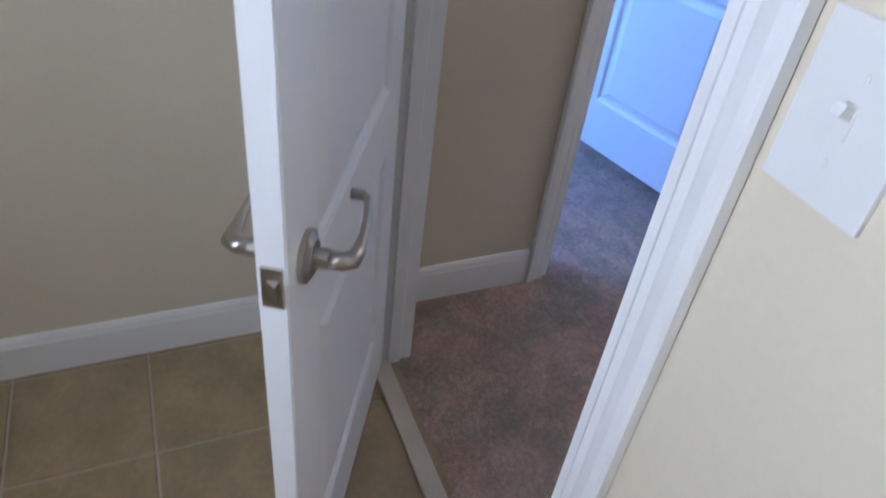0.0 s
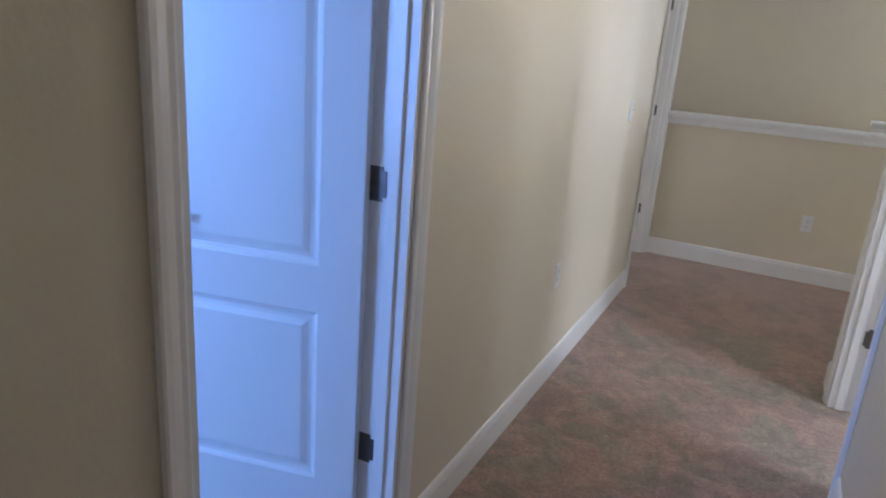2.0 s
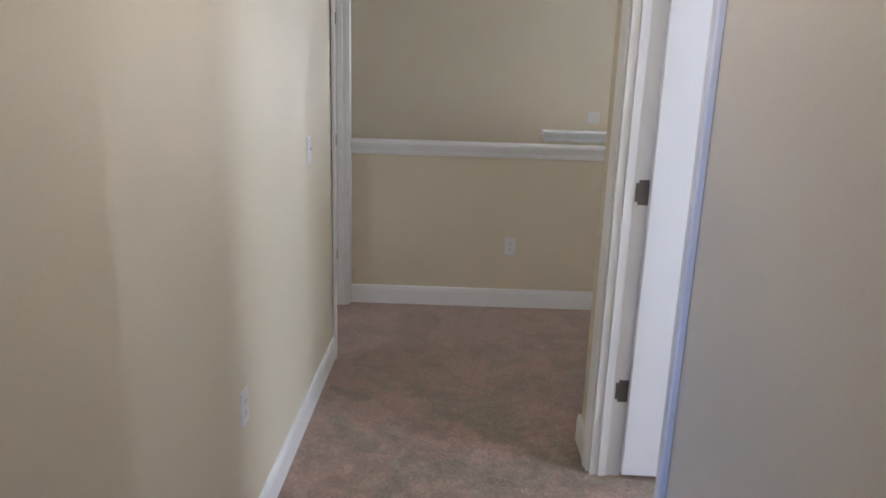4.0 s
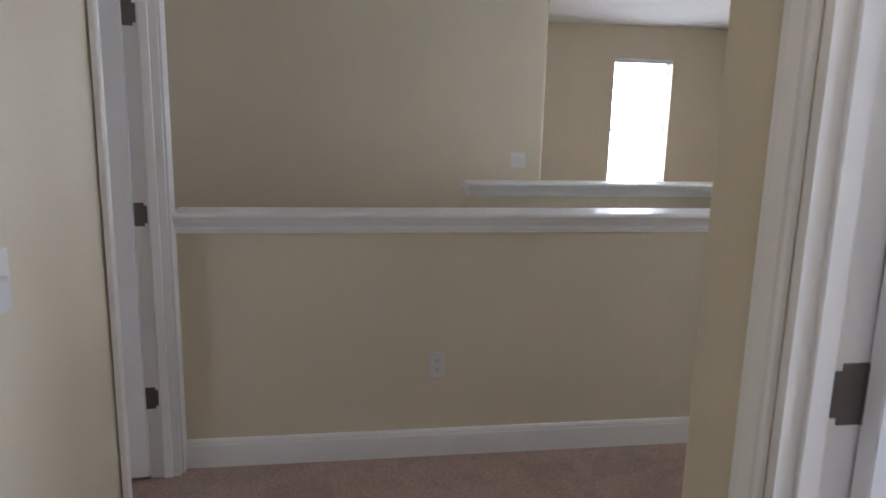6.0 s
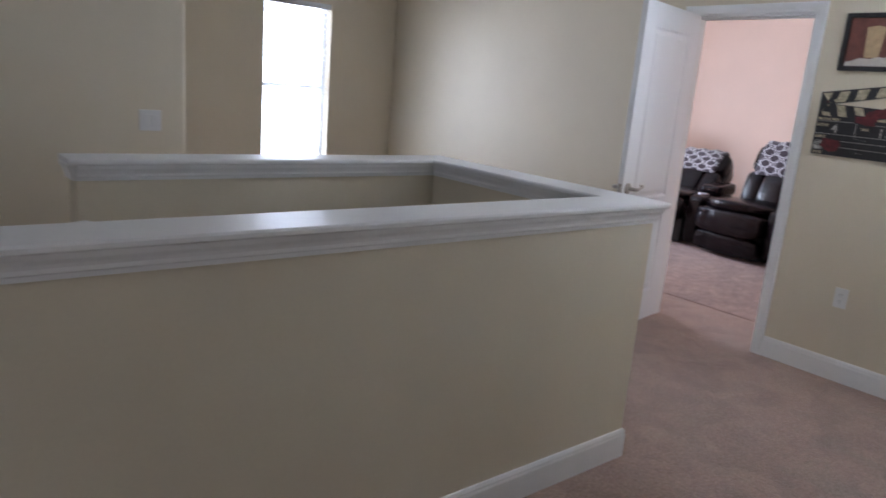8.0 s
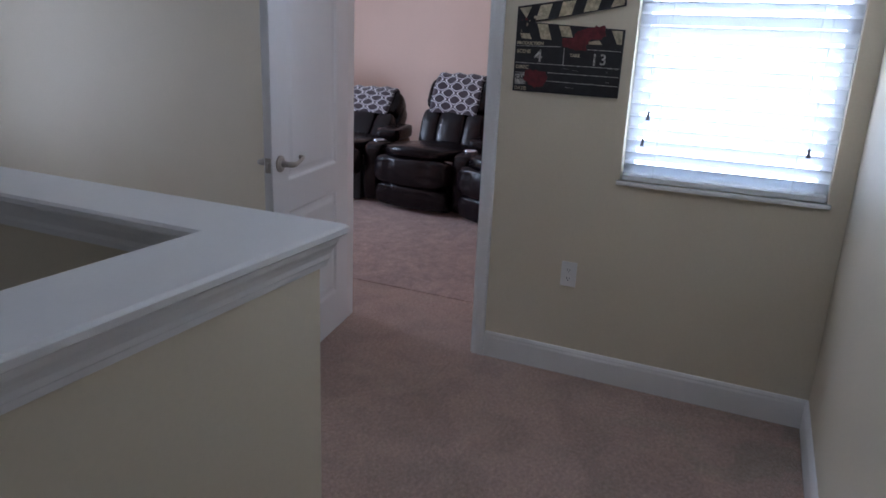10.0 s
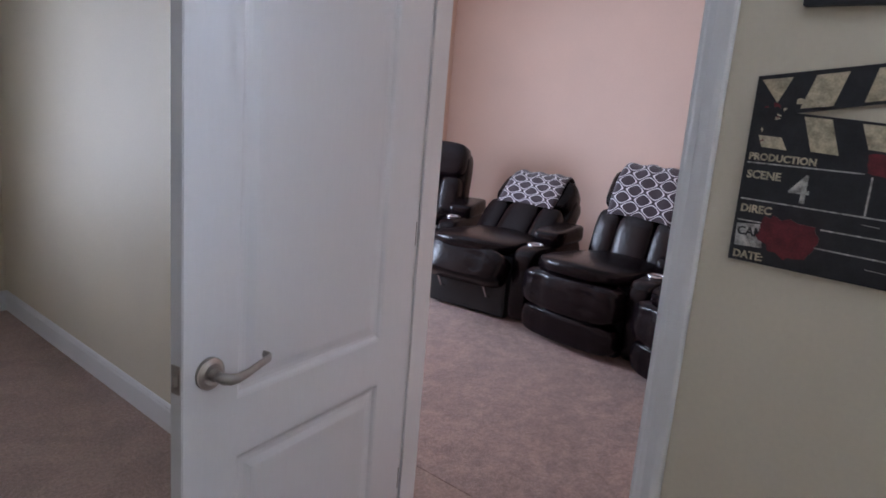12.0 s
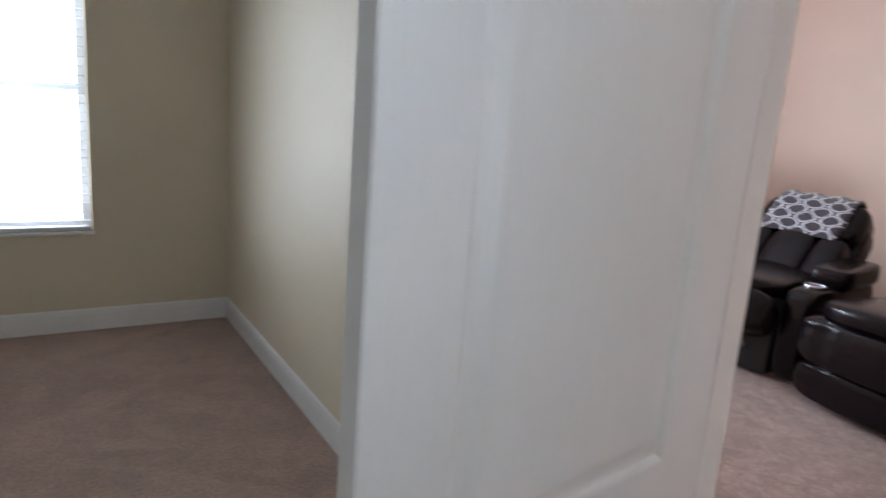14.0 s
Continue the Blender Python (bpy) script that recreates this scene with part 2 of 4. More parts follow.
def wall(name, axis, a0, a1, c0, c1, openings=(), material=None, z0=0.0, z1=2.47, bull=(), label="cream painted plaster wall"):
    """A wall along axis 'x' or 'y' from a0 to a1, between c0 and c1 across. openings: (from, to, bottom, top). bull: corners (x, y) to round."""
    us = sorted({a0, a1, *(o[0] for o in openings), *(o[1] for o in openings)})
    vs = sorted({z0, z1, *(o[2] for o in openings), *(o[3] for o in openings)})
    vs = [v for v in vs if z0 <= v <= z1]

    def solid(i, j):
        u, v = (us[i] + us[i + 1]) / 2, (vs[j] + vs[j + 1]) / 2
        return not any(o[0] < u < o[1] and o[2] < v < o[3] for o in openings)
    place = (lambda u, v, c: (u, c, v)) if axis == "x" else (lambda u, v, c: (c, u, v))
    bm = slab(us, vs, solid, c0, c1, place)
    if bull:
        es = [e for e in bm.edges if all(any(abs(w.co.x - x) < 1e-4 and abs(w.co.y - y) < 1e-4 for x, y in bull) for w in e.verts)]
        bmesh.ops.bevel(bm, geom=es, offset=0.022, segments=5, profile=0.5, affect="EDGES")
    return thing(name, bm, material or CREAM, label, "wall", "structure")


H = 2.47
T = 0.115

# ---- the setting: floors ----
X3, Y3, YB = 5.01, 4.58, -5.31


def storey(u, v):
    """Whether the upper storey covers the plan point."""
    if v > 5.15 or (u < 5.125 and v > 4.73) or v < -7.0 or u > 9.7 or (u > 5.125 and v < 0) or (u > 4.7 and v < -1.2):
        return False
    if v < -5.25:
        return u < 2.6 and (u > -T or v > -6.75)
    return not (u < -1.8 and v > T) and not (u < 2.085 and v > 2.615)


PU = [-3.7, -1.8, -T, 1.5, 2.085, 2.6, 3.06, 4.7, 5.125, 5.63, 9.7]
PV = [-7.0, -6.75, -5.30, -1.2, 0.0, T, 1.27, 2.615, 4.73, 5.15]
mid = lambda i, j: ((PU[i] + PU[i + 1]) / 2, (PV[j] + PV[j + 1]) / 2)


def carpeted(i, j):
    u, v = mid(i, j)
    return storey(u, v) and not (1.5 < u < 3.06 and T < v < 1.27) and not (v < -5.30 and u > -T) and u < 5.63


bm = slab(PU, PV, carpeted, -0.12, 0.0, lambda u, v, c: (u, v, c))
floor = thing("floor", bm, CARPET, "worn brown cut-pile carpet with soft stains", "carpet", "structure")
bm = boxed((5.63, 0.0, -0.12), (9.7, 5.15, 0.004))
thing("floor_theatre", bm, CARPET_PINK, "paler pinkish plush carpet of the theatre room", "carpet", "structure")
bm = boxed((1.5, T, -2.6), (3.06, 1.27, -2.5))
thing("floor_stairwell", bm, CARPET, "carpeted floor at the foot of the stairwell", "carpet", "structure")

# ---- walls ----
GT = 3.6  # the turn of the guest door's wall, degrees
LD = [(-4.66, -3.92, -1, 2.06)]
wall("wall_hall_left", "y", -7.0, -0.913, -T, 0.0, LD)
GD = pose(0, -0.915, 0, 0, 0, GT)
wall("wall_guest_door", "y", 0.0, 1.02, -T, 0.0, [(0.0, 0.865, -1, 2.06)]).matrix_world = GD
wall("wall_guest_north", "x", -3.0, -T, 0.0, T)
# The opening is made up, to admit the passage fill lamp.
wall("wall_passage_west", "y", T, 2.5, -1.8, -1.7, [(0.65, 1.85, 1.05, 2.25)])
wall("wall_hall_right", "y", -5.19, -1.76, 1.2, 1.2 + T, [(-2.80, -2.00, -1, 2.06)], bull=[(1.2, -1.76)])
wall("wall_bath_front", "x", 0.0, 4.7, YB, -5.19, [(0.2, 1.04, -1, 2.06)])
wall("wall_study_front", "x", 1.2 + T, 2.75, -1.76 - T, -1.76)
wall("wall_closet_side", "y", -1.76 - T, -1.085, 2.75, 2.75 + T, bull=[(2.75, -1.085)])
wall("wall_loft_south", "x", 2.75 + T, X3, -1.085 - T, -1.085)
wall("wall_loft_east", "y", -1.2, 4.73, X3, X3 + T, [(-1.01, -0.235, 0.925, 2.13), (0.368, 1.165, -1, 2.06)])
wall("wall_landing_north", "x", 2.2, X3, Y3, Y3 + 0.15, [(3.59, 4.27, 0.575, 2.13)])
wall("wall_passage", "x", -1.8, 2.2, 2.5, 2.5 + T, bull=[(2.2, 2.5)])
wall("wall_passage_end", "y", 2.5 + T, Y3 + 0.15, 2.2 - T, 2.2)
wall("wall_theatre_east", "y", 0.0, 5.15, 9.55, 9.7, material=PINK, z1=2.8, label="salmon painted theatre wall")
wall("wall_theatre_north", "x", X3 + T, 9.55, 5.0, 5.15, [(5.5, 7.0, 0.9, 2.1)], material=PINK, z1=2.8, label="salmon painted theatre wall with a window")
wall("wall_theatre_south", "x", X3 + T, 9.55, 0.0, 0.15, material=PINK, z1=2.8, label="salmon painted theatre wall")
wall("wall_theatre_west", "y", 0.15, 5.0, X3 + T, X3 + T + 0.012, [(0.368, 1.165, -1, 2.06)], material=PINK, z1=2.8, label="salmon painted theatre wall with a doorway")
wall("wall_bedroom_south", "x", -3.6, -T, -6.75, -6.6, [(-2.9, -1.6, 0.85, 2.15)])
wall("wall_bedroom_west", "y", -6.6, -2.3, -3.7, -3.6)
wall("wall_bedroom_north", "x", -3.6, -T, -2.45, -2.3)
# Opening invented along with the guest room's added lamp.
wall("wall_guest_west", "y", -2.3, T, -3.1, -3.0, [(-2.1, -1.1, 0.9, 2.1)])
wall("wall_study_east", "y", -5.19, -1.875, 4.55, 4.7, [(-4.25, -2.95, 0.85, 2.15)])
wall("wall_bath_east", "y", -7.0, YB, 2.5, 2.6)
# Unseen wall, set this near with an assumed opening to light the door wall.
wall("wall_bath_south", "x", 0.0, 2.5, -7.0, -6.9, [(1.15, 1.75, 1.15, 2.15)])
for nm, lo, hi in (("wall_stairwell_south", (1.385, 0.0, -2.6), (3.175, T, -0.12)), ("wall_stairwell_north", (1.385, 1.27, -2.6), (3.175, 1.385, -0.12)),
                   ("wall_stairwell_west", (1.385, T, -2.6), (1.5, 1.27, -0.12)), ("wall_stairwell_east", (3.06, T, -2.6), (3.175, 1.27, -0.12))):
    thing(nm, boxed(lo, hi), CREAM, "cream painted stairwell wall", "wall", "structure")
thing("ceiling", slab(PU, PV, lambda i, j: storey(*mid(i, j)) and mid(i, j)[0] < 5.1, H, H + 0.15, lambda u, v, c: (u, v, c)), CEIL, "white textured plaster ceiling", "ceiling", "structure")
thing("ceiling_theatre", boxed((5.125, 0.0, 2.8), (9.7, 5.15, 2.95)), CEIL, "white textured theatre ceiling", "ceiling", "structure")
thing("ground", boxed((-400, -400, -3.3), (400, 400, -3.0)), GROUND, "lawn around the house", "ground", "structure")
thing("ceiling_panel_stair", boxed((1.385, 0.0, -2.75), (3.175, 1.385, -2.6)), STUCCO, "underside of the stairwell", "slab", "structure")

# ---- half wall round the stairwell ----
ZC = 1.010
half = holder("half_wall", "cream half wall with a white moulded cap around the stairwell", "half wall", kind="structure")
part("near_wall", boxed((-0.062, 0.0, 0), (3.175, T, ZC + 0.06)), CREAM, half)
part("side_wall", boxed((3.06, T, 0), (3.175, 1.27, ZC + 0.06)), CREAM, half)
part("far_wall", boxed((1.385, 1.27, 0), (3.175, 1.385, ZC + 0.06)), CREAM, half)
BOARD = [(-0.036, ZC + 0.061), (T + 0.036, ZC + 0.061), (T + 0.042, ZC + 0.066), (T + 0.042, ZC + 0.077), (T + 0.036, ZC + 0.083), (-0.036, ZC + 0.083), (-0.042, ZC + 0.077), (-0.042, ZC + 0.066)]
part("cap_board", run([(-0.052, 0.0), (3.175, 0.0), (3.175, 1.385), (1.36, 1.385)], BOARD), TRIM, half, "white painted cap board")
APRON = [(0, ZC), (0.010, ZC), (0.012, ZC + 0.012), (0.016, ZC + 0.016), (0.016, ZC + 0.026), (0.020, ZC + 0.036), (0.026, ZC + 0.046), (0.030, ZC + 0.060), (0, ZC + 0.060)]
part("outer_moulding", run([(-0.052, 0.0), (3.175, 0.0), (3.175, 1.385), (1.385, 1.385), (1.385, 1.27)], [(-o, z) for o, z in APRON]), TRIM, half, "white moulding under the cap")
part("inner_moulding", run([(0.0, T), (3.06, T), (3.06, 1.27), (1.385, 1.27)], APRON), TRIM, half, "white moulding under the cap")

# ---- baseboards ----
BASE = [(0, 0), (0.013, 0), (0.013, 0.098), (0.010, 0.109), (0.011, 0.114), (0.006, 0.125), (0, 0.127)]


def baseboard(*path):
    return thing("baseboard", run(path, BASE), TRIM, "white painted wooden baseboard along the wall", "baseboard", "structure", group="baseboards")


CW = 0.06
baseboard((0, -4.726), (0, -5.17))
baseboard((0, -0.976), (0, -3.859))
baseboard((1.385, 1.27), (1.385, 1.385), (3.175, 1.385), (3.175, 0), (-0.045, 0))
baseboard((1.2, -5.172), (1.2, -2.862))
baseboard((1.2, -1.938), (1.2, -1.76), (2.75, -1.76), (2.75, -1.085), (X3, -1.085), (X3, 0.315))
baseboard((X3, 1.218), (X3, Y3), (2.2, Y3), (2.2, 2.5), (-1.7, 2.5), (-1.7, T), (0, T))
baseboard((0, -5.33), (0, -6.9), (2.5, -6.9), (2.5, YB), (1.118, YB))
baseboard((-T, -3.857), (-T, -2.4), (-3.6, -2.4), (-3.6, -6.6), (-T, -6.6), (-T, -4.73))
XT = X3 + T + 0.012
baseboard((XT, 0.315), (XT, 0.15), (9.55, 0.15), (9.55, 5.0), (XT, 5.0), (XT, 1.218))

# ---- doors ----
CASING = [(0, 0), (0, 0.009), (0.006, 0.012), (0.018, 0.011), (0.024, 0.013), (0.040, 0.017), (0.054, 0.018), (0.058, 0.014), (0.058, 0)]


def frame_bm(w, h, side, leg, reveal=0.004):
    """One leg (0 left, 1 right) or the head (2) of a mitred casing round an opening of w x h, on the face y = 0 (out along -y, or +y for side 1)."""
    bm = bmesh.new()
    sgn = -1 if side == 0 else 1
    rings = []
    for u, d in CASING:
        u += reveal
        ends = {0: ((-u, 0), (-u, h + u)), 1: ((w + u, 0), (w + u, h + u)), 2: ((-u, h + u), (w + u, h + u))}[leg]
        rings.append([bm.verts.new((x, sgn * d, z)) for x, z in ends])
    for a, b in zip(rings, rings[1:] + rings[:1]):
        bm.faces.new((a[0], a[1], b[1], b[0]))
    bm.faces.new([r[0] for r in rings])
    bm.faces.new([r[1] for r in rings][::-1])
    return bm


def moulded_panel(w, h, depth):
    """A raised-and-fielded door panel with both faces, w x h, centred across the leaf's thickness."""
    bm = bmesh.new()
    steps = [(0.0, 0.0), (0.006, 0.003), (0.012, 0.009), (0.020, 0.0105), (0.030, 0.009), (0.048, 0.003), (0.056, 0.0025)]
    for s in (0, 1):
        rings = []
        for inset, deep in steps:
            y = deep if s == 0 else depth - deep
            rings.append([bm.verts.new(p) for p in ((inset, y, inset), (w - inset, y, inset), (w - inset, y, h - inset), (inset, y, h - inset))])
        for a, b in zip(rings, rings[1:]):
            for k in range(4):
                bm.faces.new((a[k], a[(k + 1) % 4], b[(k + 1) % 4], b[k]))
        bm.faces.new(rings[-1])
    return bm


def door_leaf(parent, w, at, h=2.035, lever=0.945, mirror=False):
    """A two-panel moulded leaf: hinge edge at x = 0, latch edge at x = w, faces y = 0 and 0.035."""
    D = 0.035
    st = 0.135 if w > 0.72 else 0.12
    p0, p1 = st, w - st
    zs = [0.018, 0.215, 0.735, 0.865, h - 0.13, h]
    bm = slab([0, p0, p1, w], zs, lambda i, j: not (i == 1 and j in (1, 3)), 0, D, lambda u, v, c: (u, c, v))
    es = [e for e in bm.edges if all(abs(v.co.x - w) < 1e-5 or abs(v.co.x) < 1e-5 for v in e.verts) and abs(e.verts[0].co.y - e.verts[1].co.y) < 1e-5]
    bmesh.ops.bevel(bm, geom=es, offset=0.002, segments=2, affect="EDGES")
    leaf = part("leaf", bm, DOORW, parent, "white moulded two-panel door leaf", at=at)
    for z0, z1 in ((0.215, 0.735), (0.865, h - 0.13)):
        part("panel", moulded_panel(p1 - p0, z1 - z0, D), DOORW, leaf, at=pose(p0, 0, z0))
    if lever:
        zl = lever
        xl = w - 0.062
        for s in (-1, 1):
            y0 = 0 if s < 0 else D
            bm = rod(bmesh.new(), (xl, y0, zl), (xl, y0 + s * 0.007, zl), 0.033, 32)
            rod(bm, (xl, y0 + s * 0.007, zl), (xl, y0 + s * 0.013, zl), 0.031, 32, 0.022)
            rod(bm, (xl, y0 + s * 0.013, zl), (xl, y0 + s * 0.030, zl), 0.0125, 20)
            part("rose", bm, NICKEL, leaf, "round satin nickel rose", smooth=False)
            pts = [(xl, y0 + s * 0.026, zl), (xl, y0 + s * 0.045, zl), (xl - 0.006, y0 + s * 0.055, zl), (xl - 0.022, y0 + s * 0.058, zl - 0.001),
                   (xl - 0.05, y0 + s * 0.058, zl + 0.003), (xl - 0.08, y0 + s * 0.056, zl + 0.010), (xl - 0.111, y0 + s * 0.050, zl + 0.013),
                   (xl - 0.120, y0 + s * 0.042, zl + 0.013), (xl - 0.120, y0 + s * 0.026, zl + 0.013)]
            part("lever", sweep(pts, [0.0115, 0.0115, 0.0115, (0.009, 0.010), (0.006, 0.0085), (0.0055, 0.0085), (0.0055, 0.0085), (0.0055, 0.0085), (0.005, 0.0085)], 12),
                 NICKEL, leaf, "curved satin nickel lever", smooth=True)
        bm = boxed((w - 0.001, 0.005, zl - 0.029), (w + 0.0025, 0.030, zl + 0.029), 0.001)
        part("latch_plate", bm, NICKEL, leaf, "satin nickel latch plate")
        bm = bmesh.new()
        vs = [bm.verts.new(v) for v in ((w + 0.002, 0.010, zl - 0.011), (w + 0.002, 0.025, zl - 0.011), (w + 0.002, 0.025, zl + 0.011), (w + 0.002, 0.010, zl + 0.011),
                                        (w + 0.012, 0.023, zl - 0.011), (w + 0.012, 0.025, zl - 0.011), (w + 0.012, 0.025, zl + 0.011), (w + 0.012, 0.023, zl + 0.011))]
        for f in ((0, 1, 2, 3), (4, 5, 6, 7), (0, 1, 5, 4), (1, 2, 6, 5), (2, 3, 7, 6), (3, 0, 4, 7)):
            bm.faces.new([vs[i] for i in f])
        part("latch_bolt", bm, NICKEL, leaf, "bevelled latch bolt")
    return leaf


def doorway(name, label, at, w, thick, leaf_w=None, swing=90, hinge_right=True, leaf_h=2.035, lift=0.01, hinges=(0.365, 1.135, 1.855), plates=True, reveal=0.004, pin=0.0, lever=0.945):
    """A cased opening w wide; the wall's faces are y = 0 (where one sees it come) and y = thick. The leaf hangs on the face y = thick and opens beyond it."""
    d = holder(name, label, "door", at, kind="structure")
    h = 2.045
    j = 0.018
    part("jamb", boxed((0.0, -0.002, 0), (j, thick + 0.002, h)), TRIM, d)
    part("jamb", boxed((w - j, -0.002, 0), (w, thick + 0.002, h)), TRIM, d)
    part("head_jamb", boxed((j, -0.002, h - j), (w - j, thick + 0.002, h)), TRIM, d)
    s0, s1 = thick - 0.088, thick - 0.054
    part("stop", boxed((j, s0, 0), (j + 0.010, s1, h - j), 0.002), TRIM, d)
    part("stop", boxed((w - j - 0.010, s0, 0), (w - j, s1, h - j), 0.002), TRIM, d)
    part("head_stop", boxed((j + 0.010, s0, h - j - 0.010), (w - j - 0.010, s1, h - j), 0.002), TRIM, d)
    for side, y in ((0, -0.002), (1, thick + 0.002)):
        for leg, nm in ((0, "casing"), (1, "casing"), (2, "head_casing")):
            part(nm, frame_bm(w, h, side, leg, reveal), TRIM, d, at=pose(0, y, 0))
    lw = leaf_w or w - 2 * j - 0.006
    px = w - j - 0.003 if hinge_right else j + 0.003
    # the leaf swings about its corner on the far face
    if hinge_right:
        m = pose(px, thick + pin, 0, 0, 0, -swing) @ pose(0, -pin, 0) @ Matrix(((-1, 0, 0, 0), (0, -1, 0, 0), (0, 0, 1, 0), (0, 0, 0, 1)))
    else:
        m = pose(px, thick, 0, 0, 0, swing) @ pose(0, -0.035, 0)
    leaf = door_leaf(d, lw, pose(0, 0, lift) @ m, leaf_h - lift, lever)
    jx = w - j if hinge_right else j
    sg = -1 if hinge_right else 1
    for z in hinges:
        bm = boxed((jx, thick - 0.047, z - 0.045), (jx + sg * 0.003, thick - 0.002, z + 0.045)) if sg > 0 else boxed((jx - 0.003, thick - 0.047, z - 0.045), (jx, thick - 0.002, z + 0.045))
        es = [e for e in bm.edges if abs(e.verts[0].co.y - e.verts[1].co.y) < 1e-6 and abs(e.verts[0].co.z - e.verts[1].co.z) < 1e-6 and max(v.co.y for v in e.verts) < thick - 0.04]
        bmesh.ops.bevel(bm, geom=es, offset=0.011, segments=4, affect="EDGES")
        if not plates:
            bm.clear()
        rod(bm, (px, thick + 0.004, z - 0.045), (px, thick + 0.004, z + 0.045), 0.006, 12)
        part("hinge", bm, HINGE, d, "dull metal butt hinge")
    return d


# local x runs along the opening, local y through the wall away from the hall
bed_door = doorway("door_1", "white two-panel bedroom door standing open, lit blue by daylight", pose(0, -4.66, 0, 0, 0, 90), 0.74, T, swing=77, lift=0.035)
guest_door = doorway("door_2", "white two-panel door open into a dim room beside the half wall", pose(0, -0.915, 0, 0, 0, 90 + GT), 0.865, T, swing=90, hinges=(0.35, 1.095, 1.83))
study_door = doorway("door_3", "white two-panel door open into a daylit room off the hall", pose(1.2, -2.00, 0, 0, 0, -90), 0.80, T, swing=88, hinge_right=False)
bath_door = doorway("door_4", "white bathroom door ajar with satin nickel levers", pose(1.04, -5.19, 0, 0, 0, 180), 0.84, 0.12, leaf_w=0.715, swing=29, plates=False, lever=0.905)
theatre_door = doorway("door_5", "white two-panel theatre door open into the loft", pose(X3 + T + 0.012, 0.368, 0, 0, 0, 90), 0.797, T + 0.012, leaf_w=0.765, swing=80, reveal=-0.008, pin=0.012)
part("threshold", boxed((0.012, 0.062, 0.0), (0.828, 0.112, 0.012), 0.004, 2), MARBLE, bath_door, "beige stone threshold strip")

# ---- windows and blinds ----


def window_unit(name, label, at, w, h, thick, blind=True, slats=24, pitch=0.049, tilt=26):
    """A single-hung window in an opening w x h; the room is at y < 0, outdoors at y > thick."""
    d = holder(name, label, "window", at, kind="structure")
    f = 0.045
    y0, y1 = thick - 0.06, thick - 0.01
    part("window_frame", boxed((0, y0, 0), (f, y1, h), 0.003), VINYL, d)
    part("window_frame", boxed((w - f, y0, 0), (w, y1, h), 0.003), VINYL, d)
    part("window_frame", boxed((f, y0, 0), (w - f, y1, f), 0.003), VINYL, d)
    part("window_frame", boxed((f, y0, h - f), (w - f, y1, h), 0.003), VINYL, d)
    part("meeting_rail", boxed((f, y0 + 0.004, h * 0.5 - 0.02), (w - f, y1 - 0.004, h * 0.5 + 0.02), 0.003), VINYL, d)
    for a, b in ((f, h * 0.5 - 0.02), (h * 0.5 + 0.02, h - f)):
        g = part("pane", boxed((f - 0.005, y0 + 0.022, a), (w - f + 0.005, y0 + 0.026, b)), GLASS, d)
        g.visible_shadow = False
    part("window_sill", boxed((-0.012, -0.016, -0.018), (w + 0.012, y0, 0.0), 0.004, 2), TRIM, d, "white painted sill")
    if not blind:
        return d
    b = holder("window_blind", "white horizontal slat blind lowered in the bright window", "blind", at)
    yc = 0.030
    part("headrail", boxed((0.006, yc - 0.028, h - 0.05), (w - 0.006, yc + 0.022, h - 0.002), 0.002), VINYL, b)
    bm = bmesh.new()
    ca, sa = math.cos(radians(tilt)), math.sin(radians(tilt))
    prof = [(-0.0245, 0.0), (-0.012, 0.0022), (0, 0.003), (0.012, 0.0022), (0.0245, 0.0)]
    top = [(u, v + 0.0013) for u, v in prof]
    bot = [(u, v - 0.0013) for u, v in prof][::-1]
    ring = [(u * ca - v * sa, u * sa + v * ca) for u, v in top + bot]
    ra = [bm.verts.new((0.008, y, z)) for y, z in ring]
    rb = [bm.verts.new((w - 0.008, y, z)) for y, z in ring]
    for i in range(len(ring)):
        k = (i + 1) % len(ring)
        bm.faces.new((ra[i], ra[k], rb[k], rb[i]))
    bm.faces.new(ra)
    bm.faces.new(rb[::-1])
    me = mesh_of("slat", bm, SLAT)
    z = 0.055
    while z < h - 0.07:
        part("slat", me, SLAT, b, at=pose(0, yc, z, random.uniform(-1.5, 1.5), random.uniform(-0.12, 0.12), 0))
        z += pitch
    part("bottom_rail", boxed((0.008, yc - 0.026, 0.003), (w - 0.008, yc + 0.026, 0.025), 0.004, 2), VINYL, b)
    for x in (0.13, w - 0.13):
        part("ladder_cord", rod(bmesh.new(), (x, yc - 0.027, 0.02), (x, yc - 0.027, h - 0.05), 0.0011, 6), CORD, b)
    for x, zt in ((0.085, 0.255), (0.075, 0.15), (w - 0.095, 0.165)):
        part("lift_cord", rod(bmesh.new(), (x, yc - 0.034, zt + 0.03), (x, yc - 0.034, h - 0.05), 0.001, 6), CORD, b)
        part("tassel", sweep([(x, yc - 0.034, zt + 0.034), (x, yc - 0.034, zt + 0.028), (x, yc - 0.034, zt + 0.012), (x, yc - 0.034, zt)], [0.003, 0.006, 0.0065, 0.009], 10), TASSEL, b, "small grey tassel", smooth=True)
    return d


